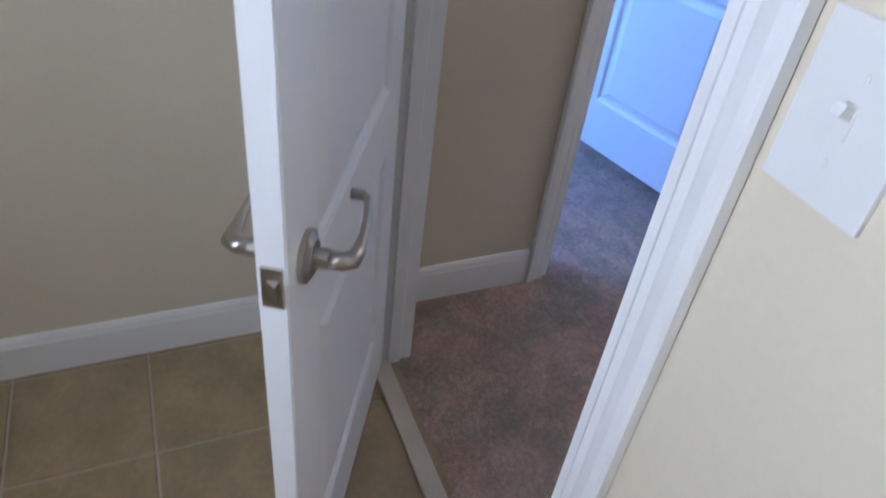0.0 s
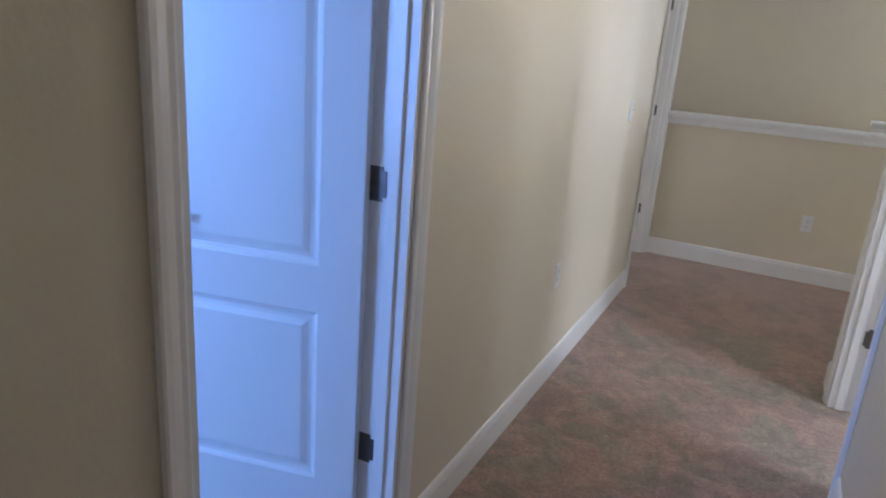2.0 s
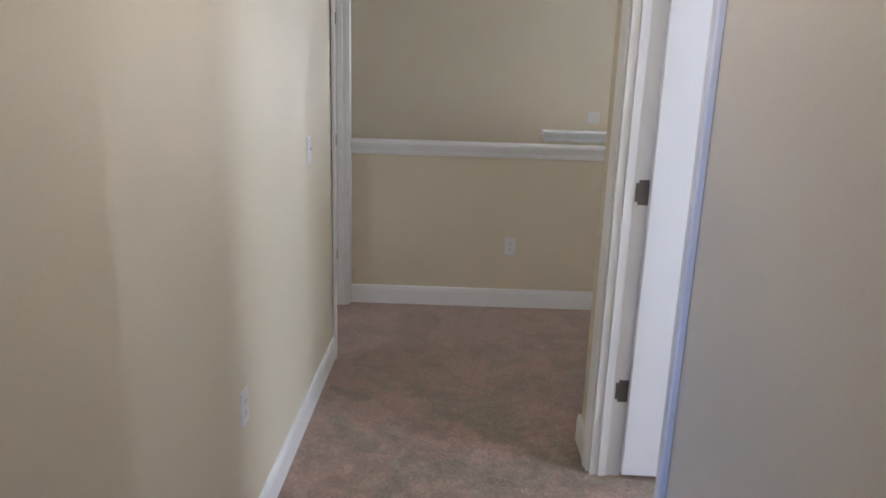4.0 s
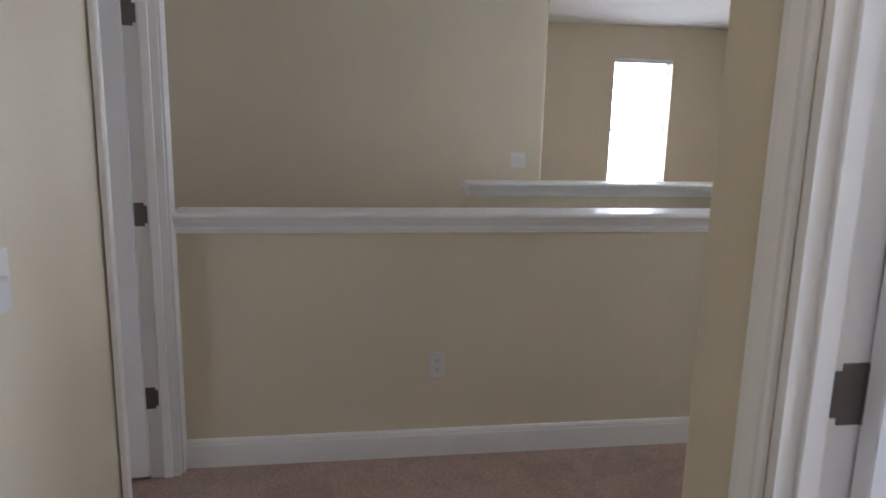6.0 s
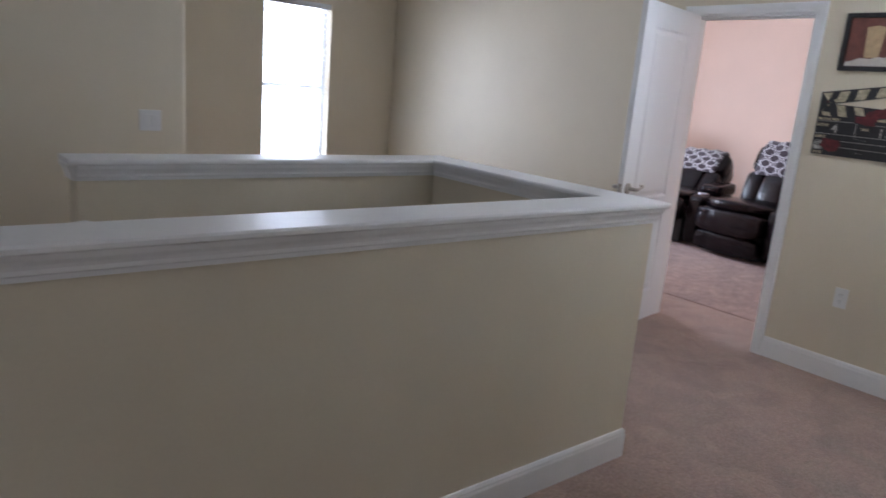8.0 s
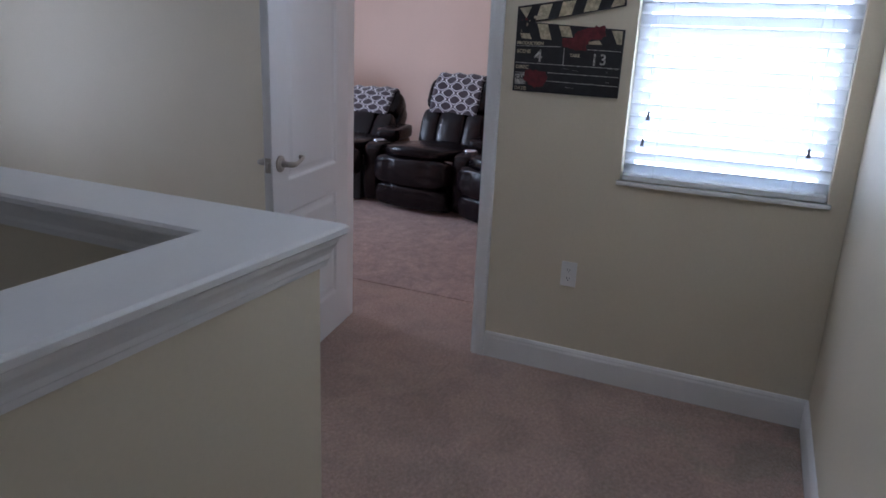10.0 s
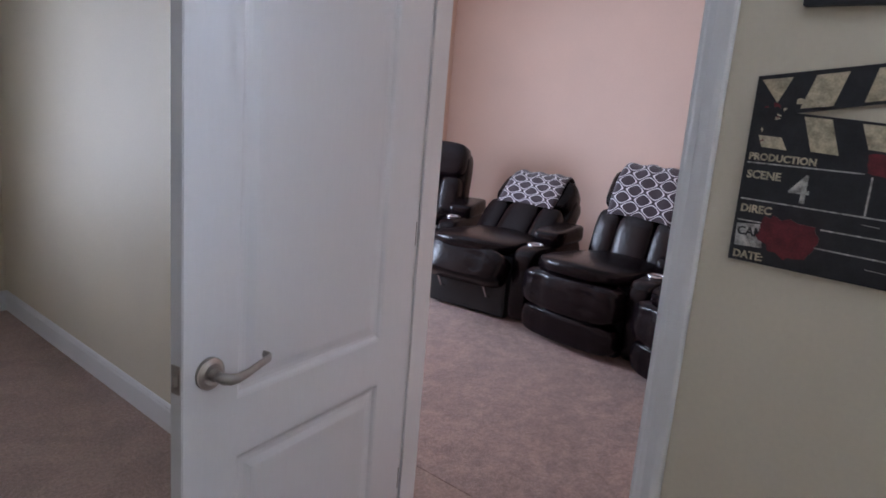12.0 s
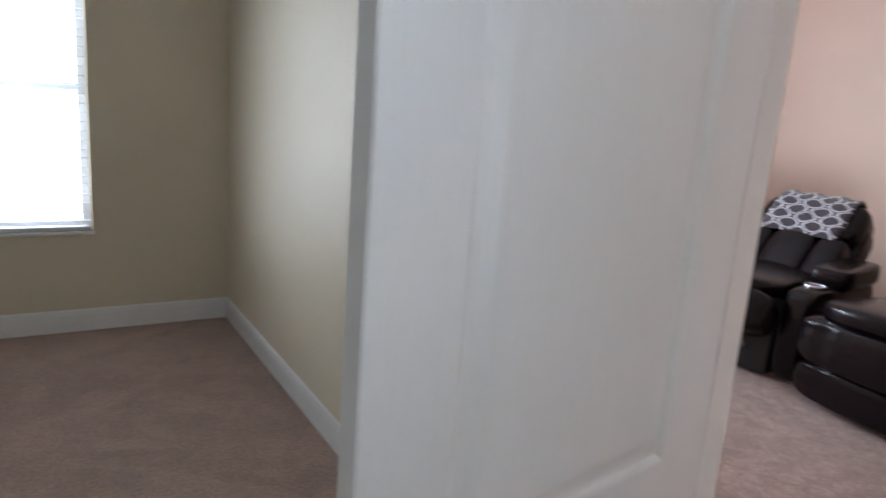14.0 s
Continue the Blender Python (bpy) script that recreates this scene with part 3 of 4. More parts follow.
window_unit("window_1", "tall white single-hung window with lowered blind", pose(3.59, Y3, 0.575), 0.68, 1.555, 0.15, tilt=-5)
window_unit("window_2", "white single-hung loft window with lowered blind", pose(X3, -0.235, 0.925, 0, 0, -90), 0.775, 1.205, T, tilt=-50)
window_unit("window_3", "white theatre window", pose(5.5, 5.0, 0.9), 1.5, 1.2, 0.15, False)
window_unit("window_4", "white bedroom window", pose(-1.6, -6.6, 0.85, 0, 0, 180), 1.3, 1.3, 0.15, False)
window_unit("window_5", "white study window", pose(4.55, -2.95, 0.85, 0, 0, -90), 1.3, 1.3, 0.15, False)
# Assumed window, never in view; it holds the added bathroom lamp.
window_unit("fill_window_bath", "white bathroom window, unseen, assumed for the added light", pose(1.75, -6.9, 1.15, 0, 0, 180), 0.6, 1.0, 0.1, False)
# Invented window, out of view, for the guest room's weak lamp.
window_unit("fill_window_guest", "white guest room window, unseen, added to light the open door", pose(-3.0, -2.1, 0.9, 0, 0, 90), 1.0, 1.2, 0.1, False)
# Unseen window, added only around the passage fill lamp.
window_unit("fill_window_passage", "white passage window, unseen, added to let in fill light", pose(-1.7, 0.65, 1.05, 0, 0, 90), 1.2, 1.2, 0.1, False)

# ---- bathroom floor ----
bath_floor = holder("floor_bath", "beige ceramic tile floor with tan grout", "tile floor", kind="structure")
part("grout_bed", boxed((0, -6.9, -0.12), (2.5, -5.31, -0.003)), GROUT, bath_floor)
tile_me = mesh_of("tile", boxed((0.003, 0.003, -0.01), (0.312, 0.312, 0.001), 0.002, 1), TILE)
for i in range(8):
    for j in range(9):
        x, y = 0.023 + 0.315 * i, -5.857 - 0.315 * (j - 1)
        if y < -6.85 or x > 2.3:
            continue
        part("tile", tile_me, TILE, bath_floor, at=pose(x, y, 0))
for j in range(9):
    y = -5.857 - 0.315 * (j - 1)
    if y > -6.85:
        part("cut_tile", boxed((0.0, y + 0.003, -0.01), (0.020, y + 0.312, 0.001)), TILE, bath_floor)

# ---- wall plates ----


def wall_plate(name, label, at, gangs=1, kind="outlet", wide=0.0):
    """A cover plate on the plane y = 0, facing -y, centred on its origin."""
    w = 0.070 + 0.046 * (gangs - 1) + wide
    h = 0.057 + wide / 3
    d = holder(name, label, "outlet" if kind == "outlet" else "light switch", at)
    part("plate", boxed((-w / 2, -0.006, -h), (w / 2, 0.002, h), 0.0025, 2), PLATE, d)
    for g in range(gangs):
        x = (g - (gangs - 1) / 2) * 0.046
        if kind == "outlet":
            for z in (-0.0195, 0.0195):
                bm = rod(bmesh.new(), (x, -0.0055, z), (x, -0.0082, z), 0.0165, 24)
                bmesh.ops.scale(bm, vec=(1, 1, 0.86), verts=bm.verts, space=Matrix.Translation((-x, 0, -z)))
                part("receptacle", bm, PLATE, d)
                for dx, hh in ((-0.006, 0.0045), (0.006, 0.0038)):
                    part("slot", boxed((x + dx - 0.0011, -0.0086, z - hh + 0.002), (x + dx + 0.0011, -0.0078, z + hh + 0.002)), SLOT, d)
                part("slot", rod(bmesh.new(), (x, -0.0086, z - 0.0075), (x, -0.0078, z - 0.0075), 0.0022, 10), SLOT, d)
            part("screw", rod(bmesh.new(), (x, -0.0058, 0), (x, -0.0072, 0), 0.0032, 12), PLATE, d)
        elif kind == "rocker":
            bm = boxed((x - 0.0165, -0.0085, -0.033), (x + 0.0165, -0.004, 0.033), 0.0015, 2)
            part("rocker", bm, PLATE, d, at=pose(0, 0, 0, 3, 0, 0))
        else:
            part("toggle_frame", boxed((x - 0.006, -0.0072, -0.0125), (x + 0.006, -0.005, 0.0125), 0.0008), PLATE, d)
            up = 1 if g % 2 == 0 else -1
            part("toggle", boxed((x - 0.0042, -0.021, -0.0045), (x + 0.0042, -0.005, 0.0045), 0.0015, 2), PLATE, d, at=pose(0, 0, 0.003 * up, 22 * up if up < 0 else -22, 0, 0))
            for z in (-0.030, 0.030):
                bm = rod(bmesh.new(), (x, -0.0055, z), (x, -0.0072, z), 0.0034, 14)
                part("screw", bm, PLATE, d)
                part("screw_slot", boxed((x - 0.0005, -0.0075, z - 0.003), (x + 0.0005, -0.0070, z + 0.003)), PLATE, d)
    return d


wall_plate("wall_outlet", "white duplex outlet on the cream half wall", pose(1.02, 0, 0.425))
wall_plate("wall_outlet", "white duplex outlet under the loft window", pose(X3, -0.061, 0.48, 0, 0, -90))
wall_plate("wall_outlet", "white duplex outlet low on the hall wall", pose(0, -2.55, 0.52, 0, 0, 90))
wall_plate("wall_switch", "white double rocker switch on the cream passage wall", pose(2.003, 2.5, 1.146), 2, "rocker")
wall_plate("wall_switch", "white toggle switch near the hall end", pose(0, -1.53, 1.19, 0, 0, 90), 1, "toggle")
wall_plate("wall_switch", "white toggle switch between two door casings", pose(0, -5.10, 1.185, 0, 0, 90), 1, "toggle")
wall_plate("wall_switch", "large white toggle switch plate beside the bathroom door", pose(1.157, YB, 1.246), 1, "toggle", 0.018)

# ---- stair handrail and door stop ----
rail = holder("stair_handrail", "white painted handrail end on the stairwell wall", "handrail")
part("rail", sweep([(1.31, 1.235, 0.80), (1.36, 1.225, 0.845), (1.40, 1.215, 0.85), (1.50, 1.21, 0.82), (2.10, 1.21, 0.42)], [0.018, 0.02, 0.022, 0.022, 0.022], 12), TRIM, rail, smooth=True)
part("bracket", sweep([(1.55, 1.272, 0.74), (1.55, 1.235, 0.74), (1.55, 1.215, 0.765)], [0.012, 0.008, 0.008], 10), NICKEL, rail, smooth=True)
stop = holder("door_stop", "small spring door stop with white tip on the baseboard", "door stop", pose(X3 - 0.012, 1.86, 0.06, 0, 0, 90))
part("spring", sweep([(0, 0.0, 0), (0, 0.012, 0), (0, 0.06, 0.002), (0, 0.075, 0.003)], [0.009, 0.006, 0.005, 0.005], 10), NICKEL, stop, smooth=True)
part("tip", sweep([(0, 0.07, 0.003), (0, 0.085, 0.003)], [0.008, 0.007], 10), SLOT, stop)

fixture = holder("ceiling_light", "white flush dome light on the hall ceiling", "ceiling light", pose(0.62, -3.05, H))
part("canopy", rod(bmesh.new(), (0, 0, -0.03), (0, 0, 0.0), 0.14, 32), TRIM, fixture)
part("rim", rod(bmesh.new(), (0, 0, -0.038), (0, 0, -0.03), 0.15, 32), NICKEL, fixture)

# ---- things on the loft wall ----
BLACK = mat("sign_black", (0.018, 0.017, 0.02), 0.5, vary=0.5, scale=25, fine=220, bump=0.15)
STRIPE = mat("sign_cream", (0.46, 0.39, 0.26), 0.6, vary=0.6, scale=55, fine=250, bump=0.1)
CHALK = mat("sign_chalk", (0.42, 0.40, 0.36), 0.8, vary=0.95, scale=70, fine=500, bump=0.1)
REDP = mat("sign_red", (0.12, 0.013, 0.018), 0.5, vary=0.6, scale=40, fine=250, bump=0.1)


def plate_bm(points, y0, y1):
    """A flat board of an outline (u, v), from depth y0 (behind) to y1 (in front, towards -y)."""
    bm = bmesh.new()
    a = [bm.verts.new((u, y0, v)) for u, v in points]
    b = [bm.verts.new((u, y1, v)) for u, v in points]
    n = len(points)
    bm.faces.new(a)
    bm.faces.new(b[::-1])
    for i in range(n):
        bm.faces.new((a[i], a[(i + 1) % n], b[(i + 1) % n], b[i]))
    return bm


def ragged(points, n=6):
    """The outline with each side broken into short uneven steps, as brushed paint ends."""
    out = []
    for (a, b), (c, d) in zip(points, points[1:] + points[:1]):
        for k in range(n):
            f = k / n
            u, v = a + (c - a) * f, b + (d - b) * f
            out.append((u + 0.007 * noise.noise(Vector((u * 90, v * 90, 1))), v + 0.007 * noise.noise(Vector((u * 90, v * 90, 7)))))
    return out


def lettering(text, size, parent, at, material, shear=0.0):
    cu = bpy.data.curves.new("lettering", "FONT")
    cu.body, cu.size, cu.extrude, cu.shear, cu.resolution_u, cu.offset = text, size, 0.0006, shear, 3, 0.0006
    tmp = bpy.data.objects.new("lettering", cu)
    scene.collection.objects.link(tmp)
    me = bpy.data.meshes.new_from_object(tmp.evaluated_get(bpy.context.evaluated_depsgraph_get()))
    bpy.data.objects.remove(tmp)
    bpy.data.curves.remove(cu)
    me.materials.clear()
    me.materials.append(material)
    return part("lettering", me, material, parent, at=at @ pose(0, 0, 0, 90, 0, 0))


sign = holder("clapperboard_sign", "distressed black and cream film clapperboard wall sign with red smears", "wall sign", pose(X3, 0.26, 1.262, 0, 0, -90))
part("board", plate_bm([(0, 0), (0.45, -0.004), (0.452, 0.262), (0.075, 0.281), (0.445, 0.352), (0.445, 0.407), (0, 0.342)], -0.001, -0.012), BLACK, sign)
for pts in ([(0.008, 0.336), (0.060, 0.343), (0.040, 0.297)], [(0.098, 0.348), (0.148, 0.356), (0.132, 0.297), (0.080, 0.289)], [(0.190, 0.363), (0.245, 0.371), (0.230, 0.315), (0.178, 0.306)],
            [(0.292, 0.378), (0.350, 0.387), (0.334, 0.334), (0.278, 0.325)], [(0.405, 0.394), (0.438, 0.400), (0.438, 0.356), (0.386, 0.345)],
            [(0.090, 0.276), (0.135, 0.274), (0.155, 0.214), (0.110, 0.216)], [(0.182, 0.271), (0.228, 0.269), (0.244, 0.226), (0.198, 0.229)],
            [(0.400, 0.258), (0.444, 0.257), (0.444, 0.205), (0.426, 0.206)], [(0.018, 0.237), (0.058, 0.236), (0.070, 0.214), (0.026, 0.216)], [(0.310, 0.211), (0.352, 0.219), (0.368, 0.202), (0.312, 0.202)]):
    part("stripe", plate_bm(pts, -0.0118, -0.0132), STRIPE, sign)
for pts in ([(0.262, 0.250), (0.320, 0.268), (0.372, 0.278), (0.378, 0.235), (0.362, 0.222), (0.320, 0.222), (0.304, 0.200), (0.306, 0.176), (0.262, 0.178), (0.205, 0.188), (0.202, 0.222), (0.248, 0.226)],
            [(0.055, 0.090), (0.088, 0.092), (0.140, 0.084), (0.152, 0.062), (0.138, 0.026), (0.100, 0.018), (0.070, 0.030), (0.044, 0.052)]):
    part("smear", plate_bm(ragged(pts), -0.0128, -0.0142), REDP, sign)
random.seed(11)
for k in range(9):
    u, v, a, b = random.uniform(0.012, 0.075), random.uniform(0.225, 0.30), random.uniform(0.004, 0.012), random.uniform(0.003, 0.009)
    part("fleck", plate_bm(ragged([(u, v), (u + a, v + b * 0.3), (u + a * 0.8, v + b), (u + a * 0.1, v + b * 0.8)], 2), -0.0128, -0.0139), REDP if k % 2 else STRIPE, sign)
for k in range(7):
    u, v, a = random.uniform(0.16, 0.40), random.uniform(0.02, 0.11), random.uniform(0.012, 0.045)
    part("scratch", plate_bm([(u, v), (u + a, v - 0.002), (u + a, v - 0.0008), (u, v + 0.001)], -0.0118, -0.0124), CHALK, sign)
part("patch", plate_bm([(0.006, 0.070), (0.050, 0.074), (0.058, 0.030), (0.008, 0.028)], -0.0118, -0.0126), CHALK, sign)
for u0, v0, u1, v1 in ((0.006, 0.186, 0.20, 0.188), (0.31, 0.181, 0.446, 0.178), (0.006, 0.118, 0.446, 0.112), (0.15, 0.082, 0.446, 0.078), (0.14, 0.048, 0.446, 0.042), (0.006, 0.0775, 0.05, 0.077)):
    part("rule", plate_bm([(u0, v0 - 0.0013), (u1, v1 - 0.0013), (u1, v1 + 0.0013), (u0, v0 + 0.0013)], -0.0118, -0.0127), CHALK, sign)
part("rule", plate_bm([(0.211, 0.116), (0.214, 0.116), (0.214, 0.184), (0.211, 0.184)], -0.0118, -0.0127), CHALK, sign)
for txt, size, u, v, m in (("PRODUCTION", 0.0178, 0.007, 0.192, STRIPE), ("SCENE", 0.0205, 0.009, 0.158, STRIPE), ("TAKE", 0.0172, 0.238, 0.150, STRIPE), ("DIREC", 0.020, 0.008, 0.094, STRIPE),
                           ("CAME", 0.022, 0.009, 0.050, BLACK), ("DATE:", 0.020, 0.008, 0.006, STRIPE), ("4", 0.072, 0.086, 0.124, CHALK), ("1", 0.066, 0.325, 0.120, CHALK), ("3", 0.060, 0.362, 0.124, CHALK)):
    lettering(txt, size, sign, pose(u, -0.0130, v), m)

PRINT = mat("print_brick_red", (0.16, 0.055, 0.04), 0.4, vary=0.35, scale=22, fine=140, bump=0.02)
BUCKET = mat("print_cream", (0.50, 0.36, 0.20), 0.4, vary=0.25, scale=30, fine=160, bump=0.02)
CORN = mat("print_white", (0.62, 0.58, 0.52), 0.4, vary=0.2, scale=60, fine=200, bump=0.02)
picf = holder("framed_picture", "small black framed picture with a red-brown print", "picture", pose(X3, 0.205, 1.725, 0, 0, -90))
for lo, hi in (((0, -0.022, 0), (0.305, -0.001, 0.024)), ((0, -0.022, 0.276), (0.305, -0.001, 0.30)), ((0, -0.022, 0.024), (0.024, -0.001, 0.276)), ((0.281, -0.022, 0.024), (0.305, -0.001, 0.276))):
    part("frame_rail", boxed(lo, hi, 0.003, 2), BLACK, picf)
part("print", boxed((0.024, -0.008, 0.024), (0.281, -0.002, 0.276)), PRINT, picf)
part("motif", plate_bm([(0.118, 0.07), (0.190, 0.07), (0.205, 0.225), (0.165, 0.235), (0.110, 0.228)], -0.0078, -0.0088), BUCKET, picf)
part("motif", plate_bm([(0.026, 0.026), (0.279, 0.026), (0.279, 0.088), (0.250, 0.084), (0.222, 0.070), (0.19, 0.074), (0.15, 0.064), (0.10, 0.068), (0.06, 0.052), (0.03, 0.046)], -0.0086, -0.0096), CORN, picf)

# ---- theatre recliners ----
LEATHER = mat("dark_brown_leather", (0.007, 0.0036, 0.0050), 0.25, vary=0.3, scale=8, fine=34, bump=0.34, dist=0.006, spec=0.27)
STEEL = mat("bright_cup_ring", (0.62, 0.62, 0.64), 0.25, 1.0, vary=0.1)
DARK = mat("black_mechanism", (0.012, 0.012, 0.013), 0.45, vary=0.3)


def cushion(size, power=6.0, cuts=7, shape=None):
    """A stuffed block: a superquadric of that size round its centre; shape moves each point."""
    bm = bmesh.new()
    bmesh.ops.create_cube(bm, size=2)
    bmesh.ops.subdivide_edges(bm, edges=bm.edges[:], cuts=cuts, use_grid_fill=True)
    for v in bm.verts:
        q = [math.copysign(math.sin(min(abs(c), 1) * math.pi / 2) ** 0.8, c) for c in v.co]
        k = sum(abs(c) ** power for c in q) ** (1 / power)
        p = Vector(c / k * s / 2 for c, s in zip(q, size))
        p += p.normalized() * 0.004 * noise.noise(p * 9)
        v.co = shape(p) if shape else p
    return bm


def stitched(size, power, bow, seams):
    """A padded panel bowed in plan, with upright stitched creases at the given x."""
    bm = cushion(size, power, 19)
    for v in bm.verts:
        p = v.co
        dent = sum(math.exp(-((p.x - s) / 0.014) ** 2) for s in seams)
        wrinkle = 0.007 * noise.noise(Vector((p.x * 7, p.z * 30, size[2] * 50)))
        if p.y < 0:
            p.y += 0.020 * dent + wrinkle
        p.y += p.x * p.x * bow
    return bm


def recliner(name, label, at, lean=0.0, foot=0.0):
    """A leather theatre recliner, its front foot line on y = 0, its back towards +y, with the shared arm at its +x side."""
    d = holder(name, label, "recliner", at, group="theatre recliners")
    part("base", boxed((-0.33, 0.16, 0.02), (0.33, 0.86, 0.34), 0.02, 2), DARK, d, "black base frame")
    if not foot:
        part("footrest", stitched((0.74, 0.16, 0.205), 4.5, 0.15, (-0.2, 0.2)), LEATHER, d, "padded lower footrest panel", True, at=pose(0, 0.085, 0.142))
    part("front_panel", stitched((0.76, 0.23, 0.262), 4.2, 0.19, (-0.2, 0.2)), LEATHER, d, "padded upper front panel", True, at=pose(0, 0.080 - foot * 0.4, 0.365 + foot * 0.3, -4 - foot * 220, 0, 0))
    part("seat_cushion", cushion((0.66, 0.70, 0.12), 4, 12, lambda p: p + Vector((0, -0.11 * (1 - (p.x / 0.36) ** 2) * (p.y < 0), 0.03 * (1 - (p.x / 0.36) ** 2) - 0.02 * max(0, -p.y)))), LEATHER, d, "wide seat cushion with rolled lip", True, at=pose(0, 0.42, 0.502, -3, 0, 0))
    back = -16 - lean
    pivot = pose(0, 0.69, 0.445) @ pose(0, 0, 0, back, 0, 0)
    part("back_shell", cushion((0.70, 0.20, 0.72), 8), LEATHER, d, "leather back shell", True, at=pivot @ pose(0, 0.17, 0.31))
    for x, w in ((-0.235, 0.2), (0, 0.30), (0.235, 0.2)):
        part("back_bolster", cushion((w, 0.22, 0.46), 4.5), LEATHER, d, "upright stuffed back bolster", True, at=pivot @ pose(x, 0.055 if x else 0.045, 0.19))
    part("headrest", cushion((0.68, 0.25, 0.33), 5), LEATHER, d, "stuffed headrest", True, at=pivot @ pose(0, 0.10, 0.56, -6, 0, 0))
    if foot:
        for x in (-0.2, 0.2):
            part("linkage", sweep([(x, 0.30, 0.10), (x, 0.12, 0.17), (x, 0.04, 0.31)], [0.010, 0.010, 0.010], 8), STEEL, d, "bare metal footrest linkage")
    ax = 0.44
    part("armrest", cushion((0.175, 0.84, 0.54), 7, shape=lambda p: p + Vector((0, 0, -0.03 * max(0, -p.y - 0.3)))), LEATHER, d, "broad armrest", True, at=pose(ax, 0.55, 0.29))
    part("arm_pad", cushion((0.215, 0.50, 0.13), 6), LEATHER, d, "padded arm top", True, at=pose(ax, 0.70, 0.595, 2, 0, 0))
    bm = bmesh.new()
    ring = [(0.058 * math.cos(a), 0.058 * math.sin(a)) for a in (2 * math.pi * k / 24 for k in range(24))]
    prof = [(0.84, 0.0), (0.86, 0.008), (1.0, 0.010), (1.06, 0.004), (1.06, -0.004), (0.84, -0.04)]
    vs = [[bm.verts.new((x * s, y * s, z)) for s, z in prof] for x, y in ring]
    for a, b in zip(vs, vs[1:] + vs[:1]):
        for i in range(len(prof)):
            j = (i + 1) % len(prof)
            bm.faces.new((a[i], a[j], b[j], b[i]))
    cup = part("cup_holder", bm, STEEL, d, "bright metal cup holder ring", True, at=pose(ax, 0.34, 0.563, -3, 0, 0))
    part("cup_well", rod(bmesh.new(), (0, 0, -0.03), (0, 0, -0.002), 0.049, 24), DARK, cup, "black cup well")
    return d


def cloth_material(name, ground, line):
    """A woven throw with a linked-loop lattice of pale lines."""
    m = bpy.data.materials.new(name)
    m.use_nodes = True
    n, l = m.node_tree.nodes, m.node_tree.links
    p = n["Principled BSDF"]
    p.inputs["Roughness"].default_value = 0.95
    p.inputs["Sheen Weight"].default_value = 0.3
    uv = n.new("ShaderNodeUVMap")
    sep = n.new("ShaderNodeSeparateXYZ")
    l.new(uv.outputs[0], sep.inputs[0])

    def op(kind, a, b=None):
        r = n.new("ShaderNodeMath")
        r.operation = kind
        for i, v in enumerate((a, b)):
            if v is None:
                continue
            if isinstance(v, (int, float)):
                r.inputs[i].default_value = v
            else:
                l.new(v, r.inputs[i])
        return r.outputs[0]
    cu = op("COSINE", op("MULTIPLY", sep.outputs[0], 2 * math.pi / 0.16))
    cv = op("COSINE", op("MULTIPLY", sep.outputs[1], 2 * math.pi / 0.125))
    f = op("ADD", op("MULTIPLY", cu, 1.0), op("MULTIPLY", cv, 1.15))
    loop = op("ABSOLUTE", op("SUBTRACT", op("ABSOLUTE", f), 0.42))
    mr = n.new("ShaderNodeMapRange")
    mr.inputs[1].default_value, mr.inputs[2].default_value, mr.inputs[3].default_value, mr.inputs[4].default_value = 0.16, 0.23, 1, 0
    l.new(loop, mr.inputs[0])
    nz = n.new("ShaderNodeTexNoise")
    nz.inputs["Scale"].default_value = 420
    l.new(uv.outputs[0], nz.inputs["Vector"])
    mx = n.new("ShaderNodeMix")
    mx.data_type = "RGBA"
    mx.inputs[6].default_value, mx.inputs[7].default_value = (*ground, 1), (*line, 1)
    l.new(mr.outputs[0], mx.inputs[0])
    l.new(mx.outputs[2], p.inputs["Base Color"])
    b = n.new("ShaderNodeBump")
    b.inputs["Strength"].default_value, b.inputs["Distance"].default_value = 0.5, 0.003
    l.new(op("ADD", nz.outputs[0], mr.outputs[0]), b.inputs["Height"])
    l.new(b.outputs[0], p.inputs["Normal"])
    return m


CLOTH = cloth_material("lattice_throw", (0.052, 0.037, 0.045), (0.76, 0.74, 0.76))
CLOTH2 = cloth_material("red_lattice_throw", (0.10, 0.022, 0.022), (0.60, 0.55, 0.5))


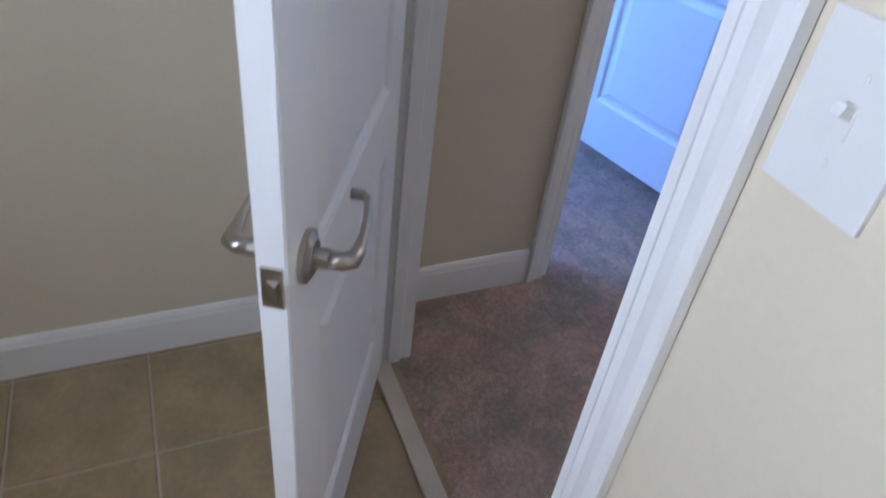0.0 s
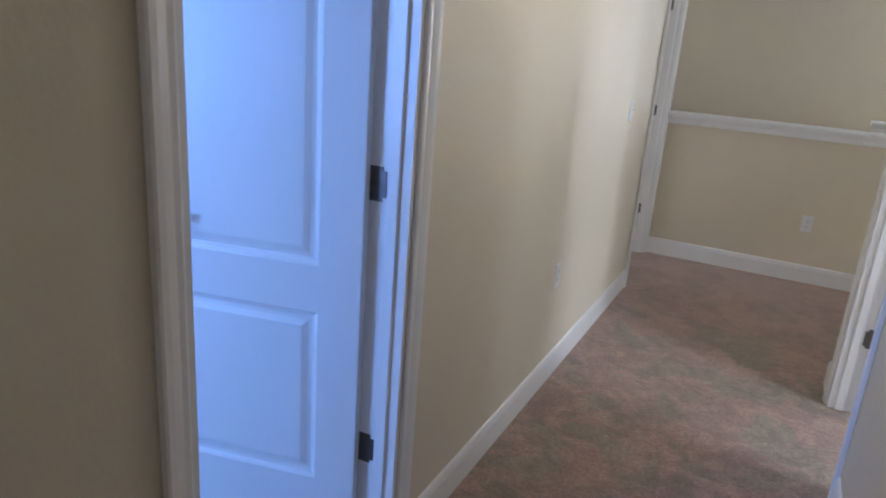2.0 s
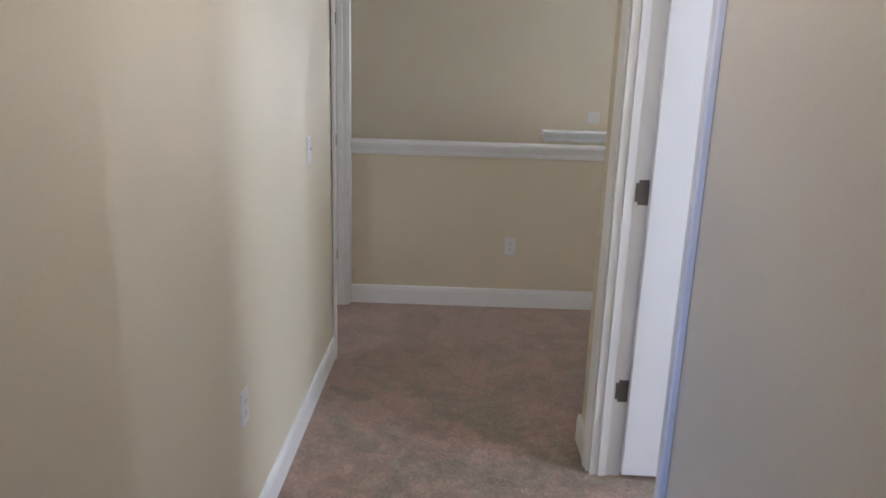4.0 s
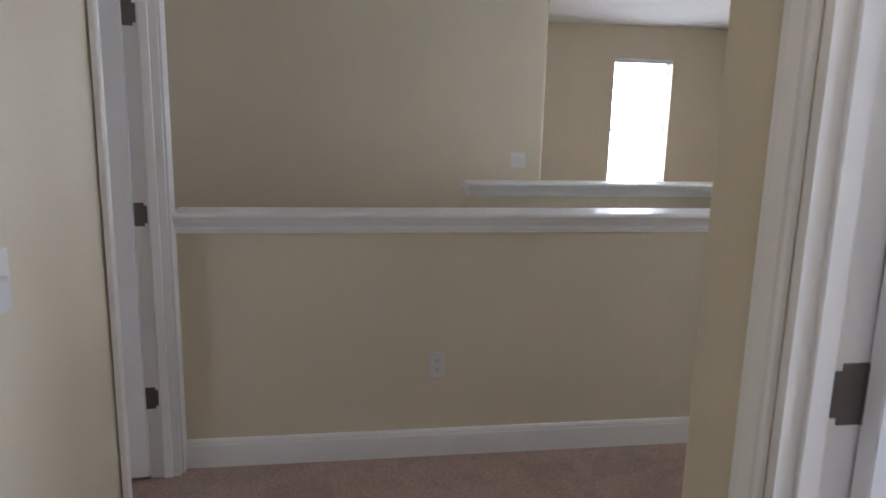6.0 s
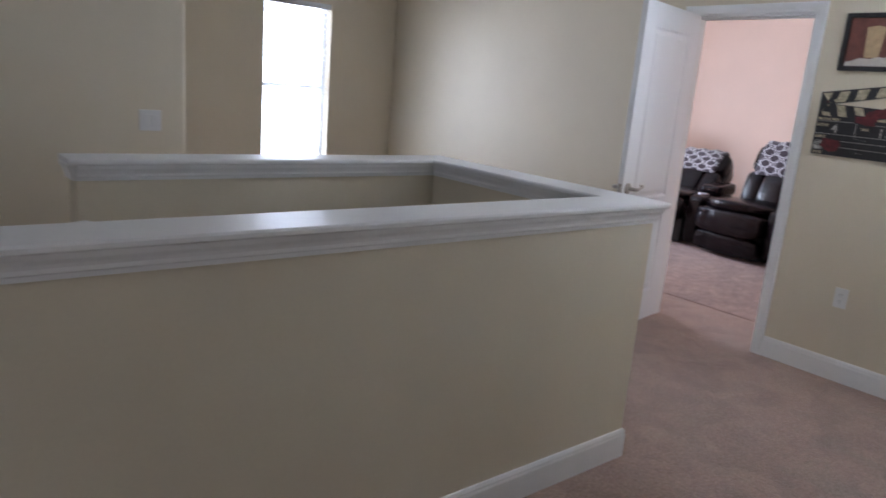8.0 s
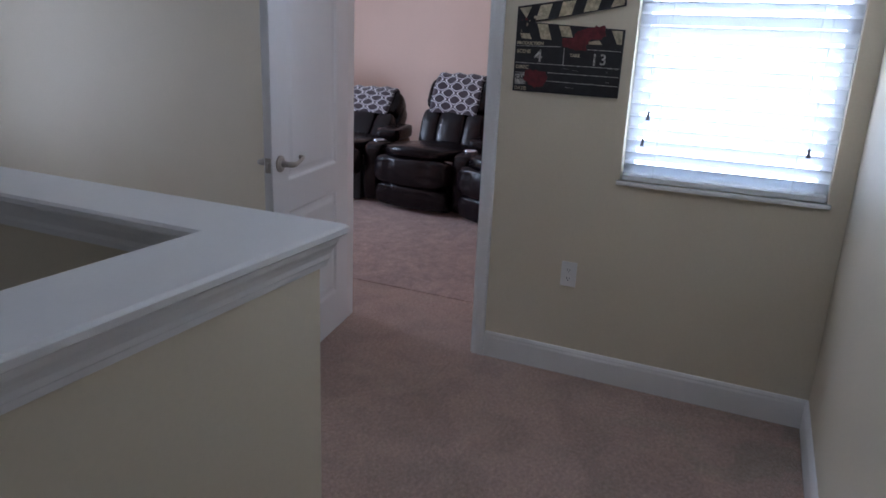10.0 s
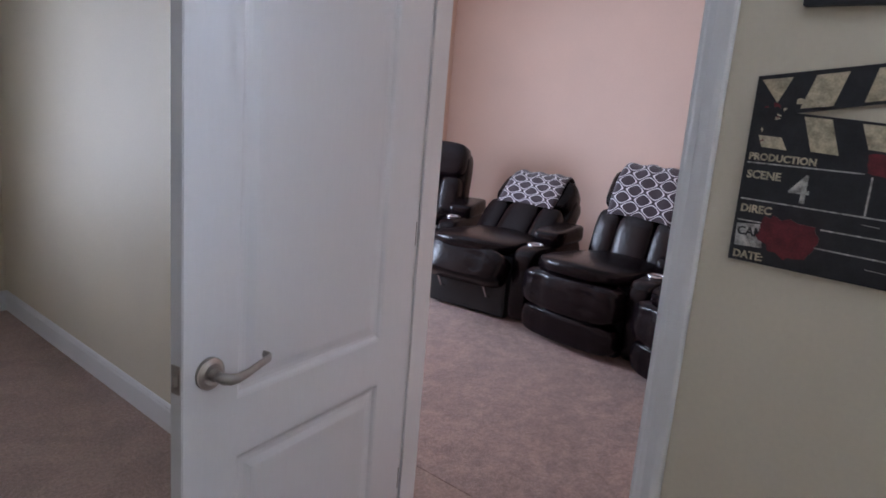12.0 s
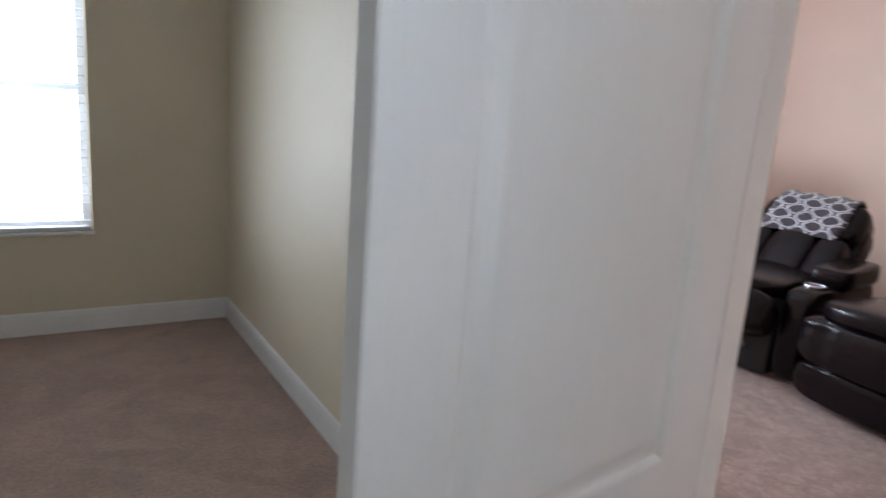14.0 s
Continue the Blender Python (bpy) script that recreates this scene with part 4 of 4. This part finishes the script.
def throw(label, at, width=0.50, cloth=None):
    """A folded throw laid over a headrest whose top front edge is at the origin; it hangs down in front and behind."""
    path = [(-0.075, -0.36), (-0.085, -0.30), (-0.092, -0.22), (-0.098, -0.12), (-0.088, -0.03), (-0.055, 0.025), (0.0, 0.045), (0.07, 0.045), (0.125, 0.02), (0.15, -0.04), (0.155, -0.14), (0.15, -0.25)]
    bm = bmesh.new()
    uvl = bm.loops.layers.uv.new("UVMap")
    cols, cum = 17, [0.0]
    for a, b in zip(path, path[1:]):
        cum.append(cum[-1] + math.dist(a, b))
    coord = {}

    def sheet(off):
        rows = []
        for i, (y, z) in enumerate(path):
            a, b = path[max(i - 1, 0)], path[min(i + 1, len(path) - 1)]
            t = Vector((b[0] - a[0], b[1] - a[1])).normalized()
            nx, nz = -t.y, t.x
            row = []
            for k in range(cols):
                u = (k / (cols - 1) - 0.5) * width
                w = 0.008 * math.sin(u * 38 + cum[i] * 9) * min(1, cum[i] / 0.1 + 0.3) + 0.006 * noise.noise(Vector((u * 14, cum[i] * 14, 2)))
                fall = -0.012 * (abs(u) / (width / 2)) ** 5
                v = bm.verts.new((u * (1 + 0.03 * math.sin(cum[i] * 11)), y + nx * (off + w), z + nz * (off + w) + fall * (0.25 if 0 < i < 4 else 1)))
                coord[v] = (u, cum[i])
                row.append(v)
            rows.append(row)
        return rows
    A, B = sheet(0.010), sheet(0.0)
    R = len(path)
    for S in (A, B):
        for i in range(R - 1):
            for k in range(cols - 1):
                bm.faces.new((S[i][k], S[i][k + 1], S[i + 1][k + 1], S[i + 1][k]))
    for i in range(R - 1):
        for k in (0, cols - 1):
            bm.faces.new((A[i][k], A[i + 1][k], B[i + 1][k], B[i][k]))
    for k in range(cols - 1):
        for i in (0, R - 1):
            bm.faces.new((A[i][k], A[i][k + 1], B[i][k + 1], B[i][k]))
    for f in bm.faces:
        for lp in f.loops:
            lp[uvl].uv = coord[lp.vert]
    return thing("throw_blanket", bm, cloth or CLOTH, label, "blanket", group="throws", at=at, smooth=True)


def seat(label, x, y, rz, lean, foot, cloth_label, cloth=None, width=0.50):
    at = pose(x, y, 0, 0, 0, rz)
    recliner("theatre_recliner", label, at, lean, foot)
    if cloth_label:
        throw(cloth_label, at @ pose(0, 0.69, 0.445) @ pose(0, 0, 0, -16 - lean, 0, 0) @ pose(0, 0.075, 0.735, -6, 0, 0), width, cloth)


seat("dark brown leather recliner with a patterned throw, beside the others", 7.36, 1.995, -96, 0, 0, "grey throw with white linked-loop pattern over a recliner headrest")
seat("dark brown leather recliner tipped back, footrest part open", 7.35, 2.88, -84, 28, 0.12, "grey and white lattice throw folded on a lowered headrest")
seat("dark brown leather recliner at the row's end near the door", 7.18, 1.18, -112, 0, 0, "dark red throw with pale lattice pattern over a headrest", CLOTH2, 0.42)
seat("dark brown leather recliner in the corner by the salmon wall", 7.60, 3.85, -70, -6, 0, "")
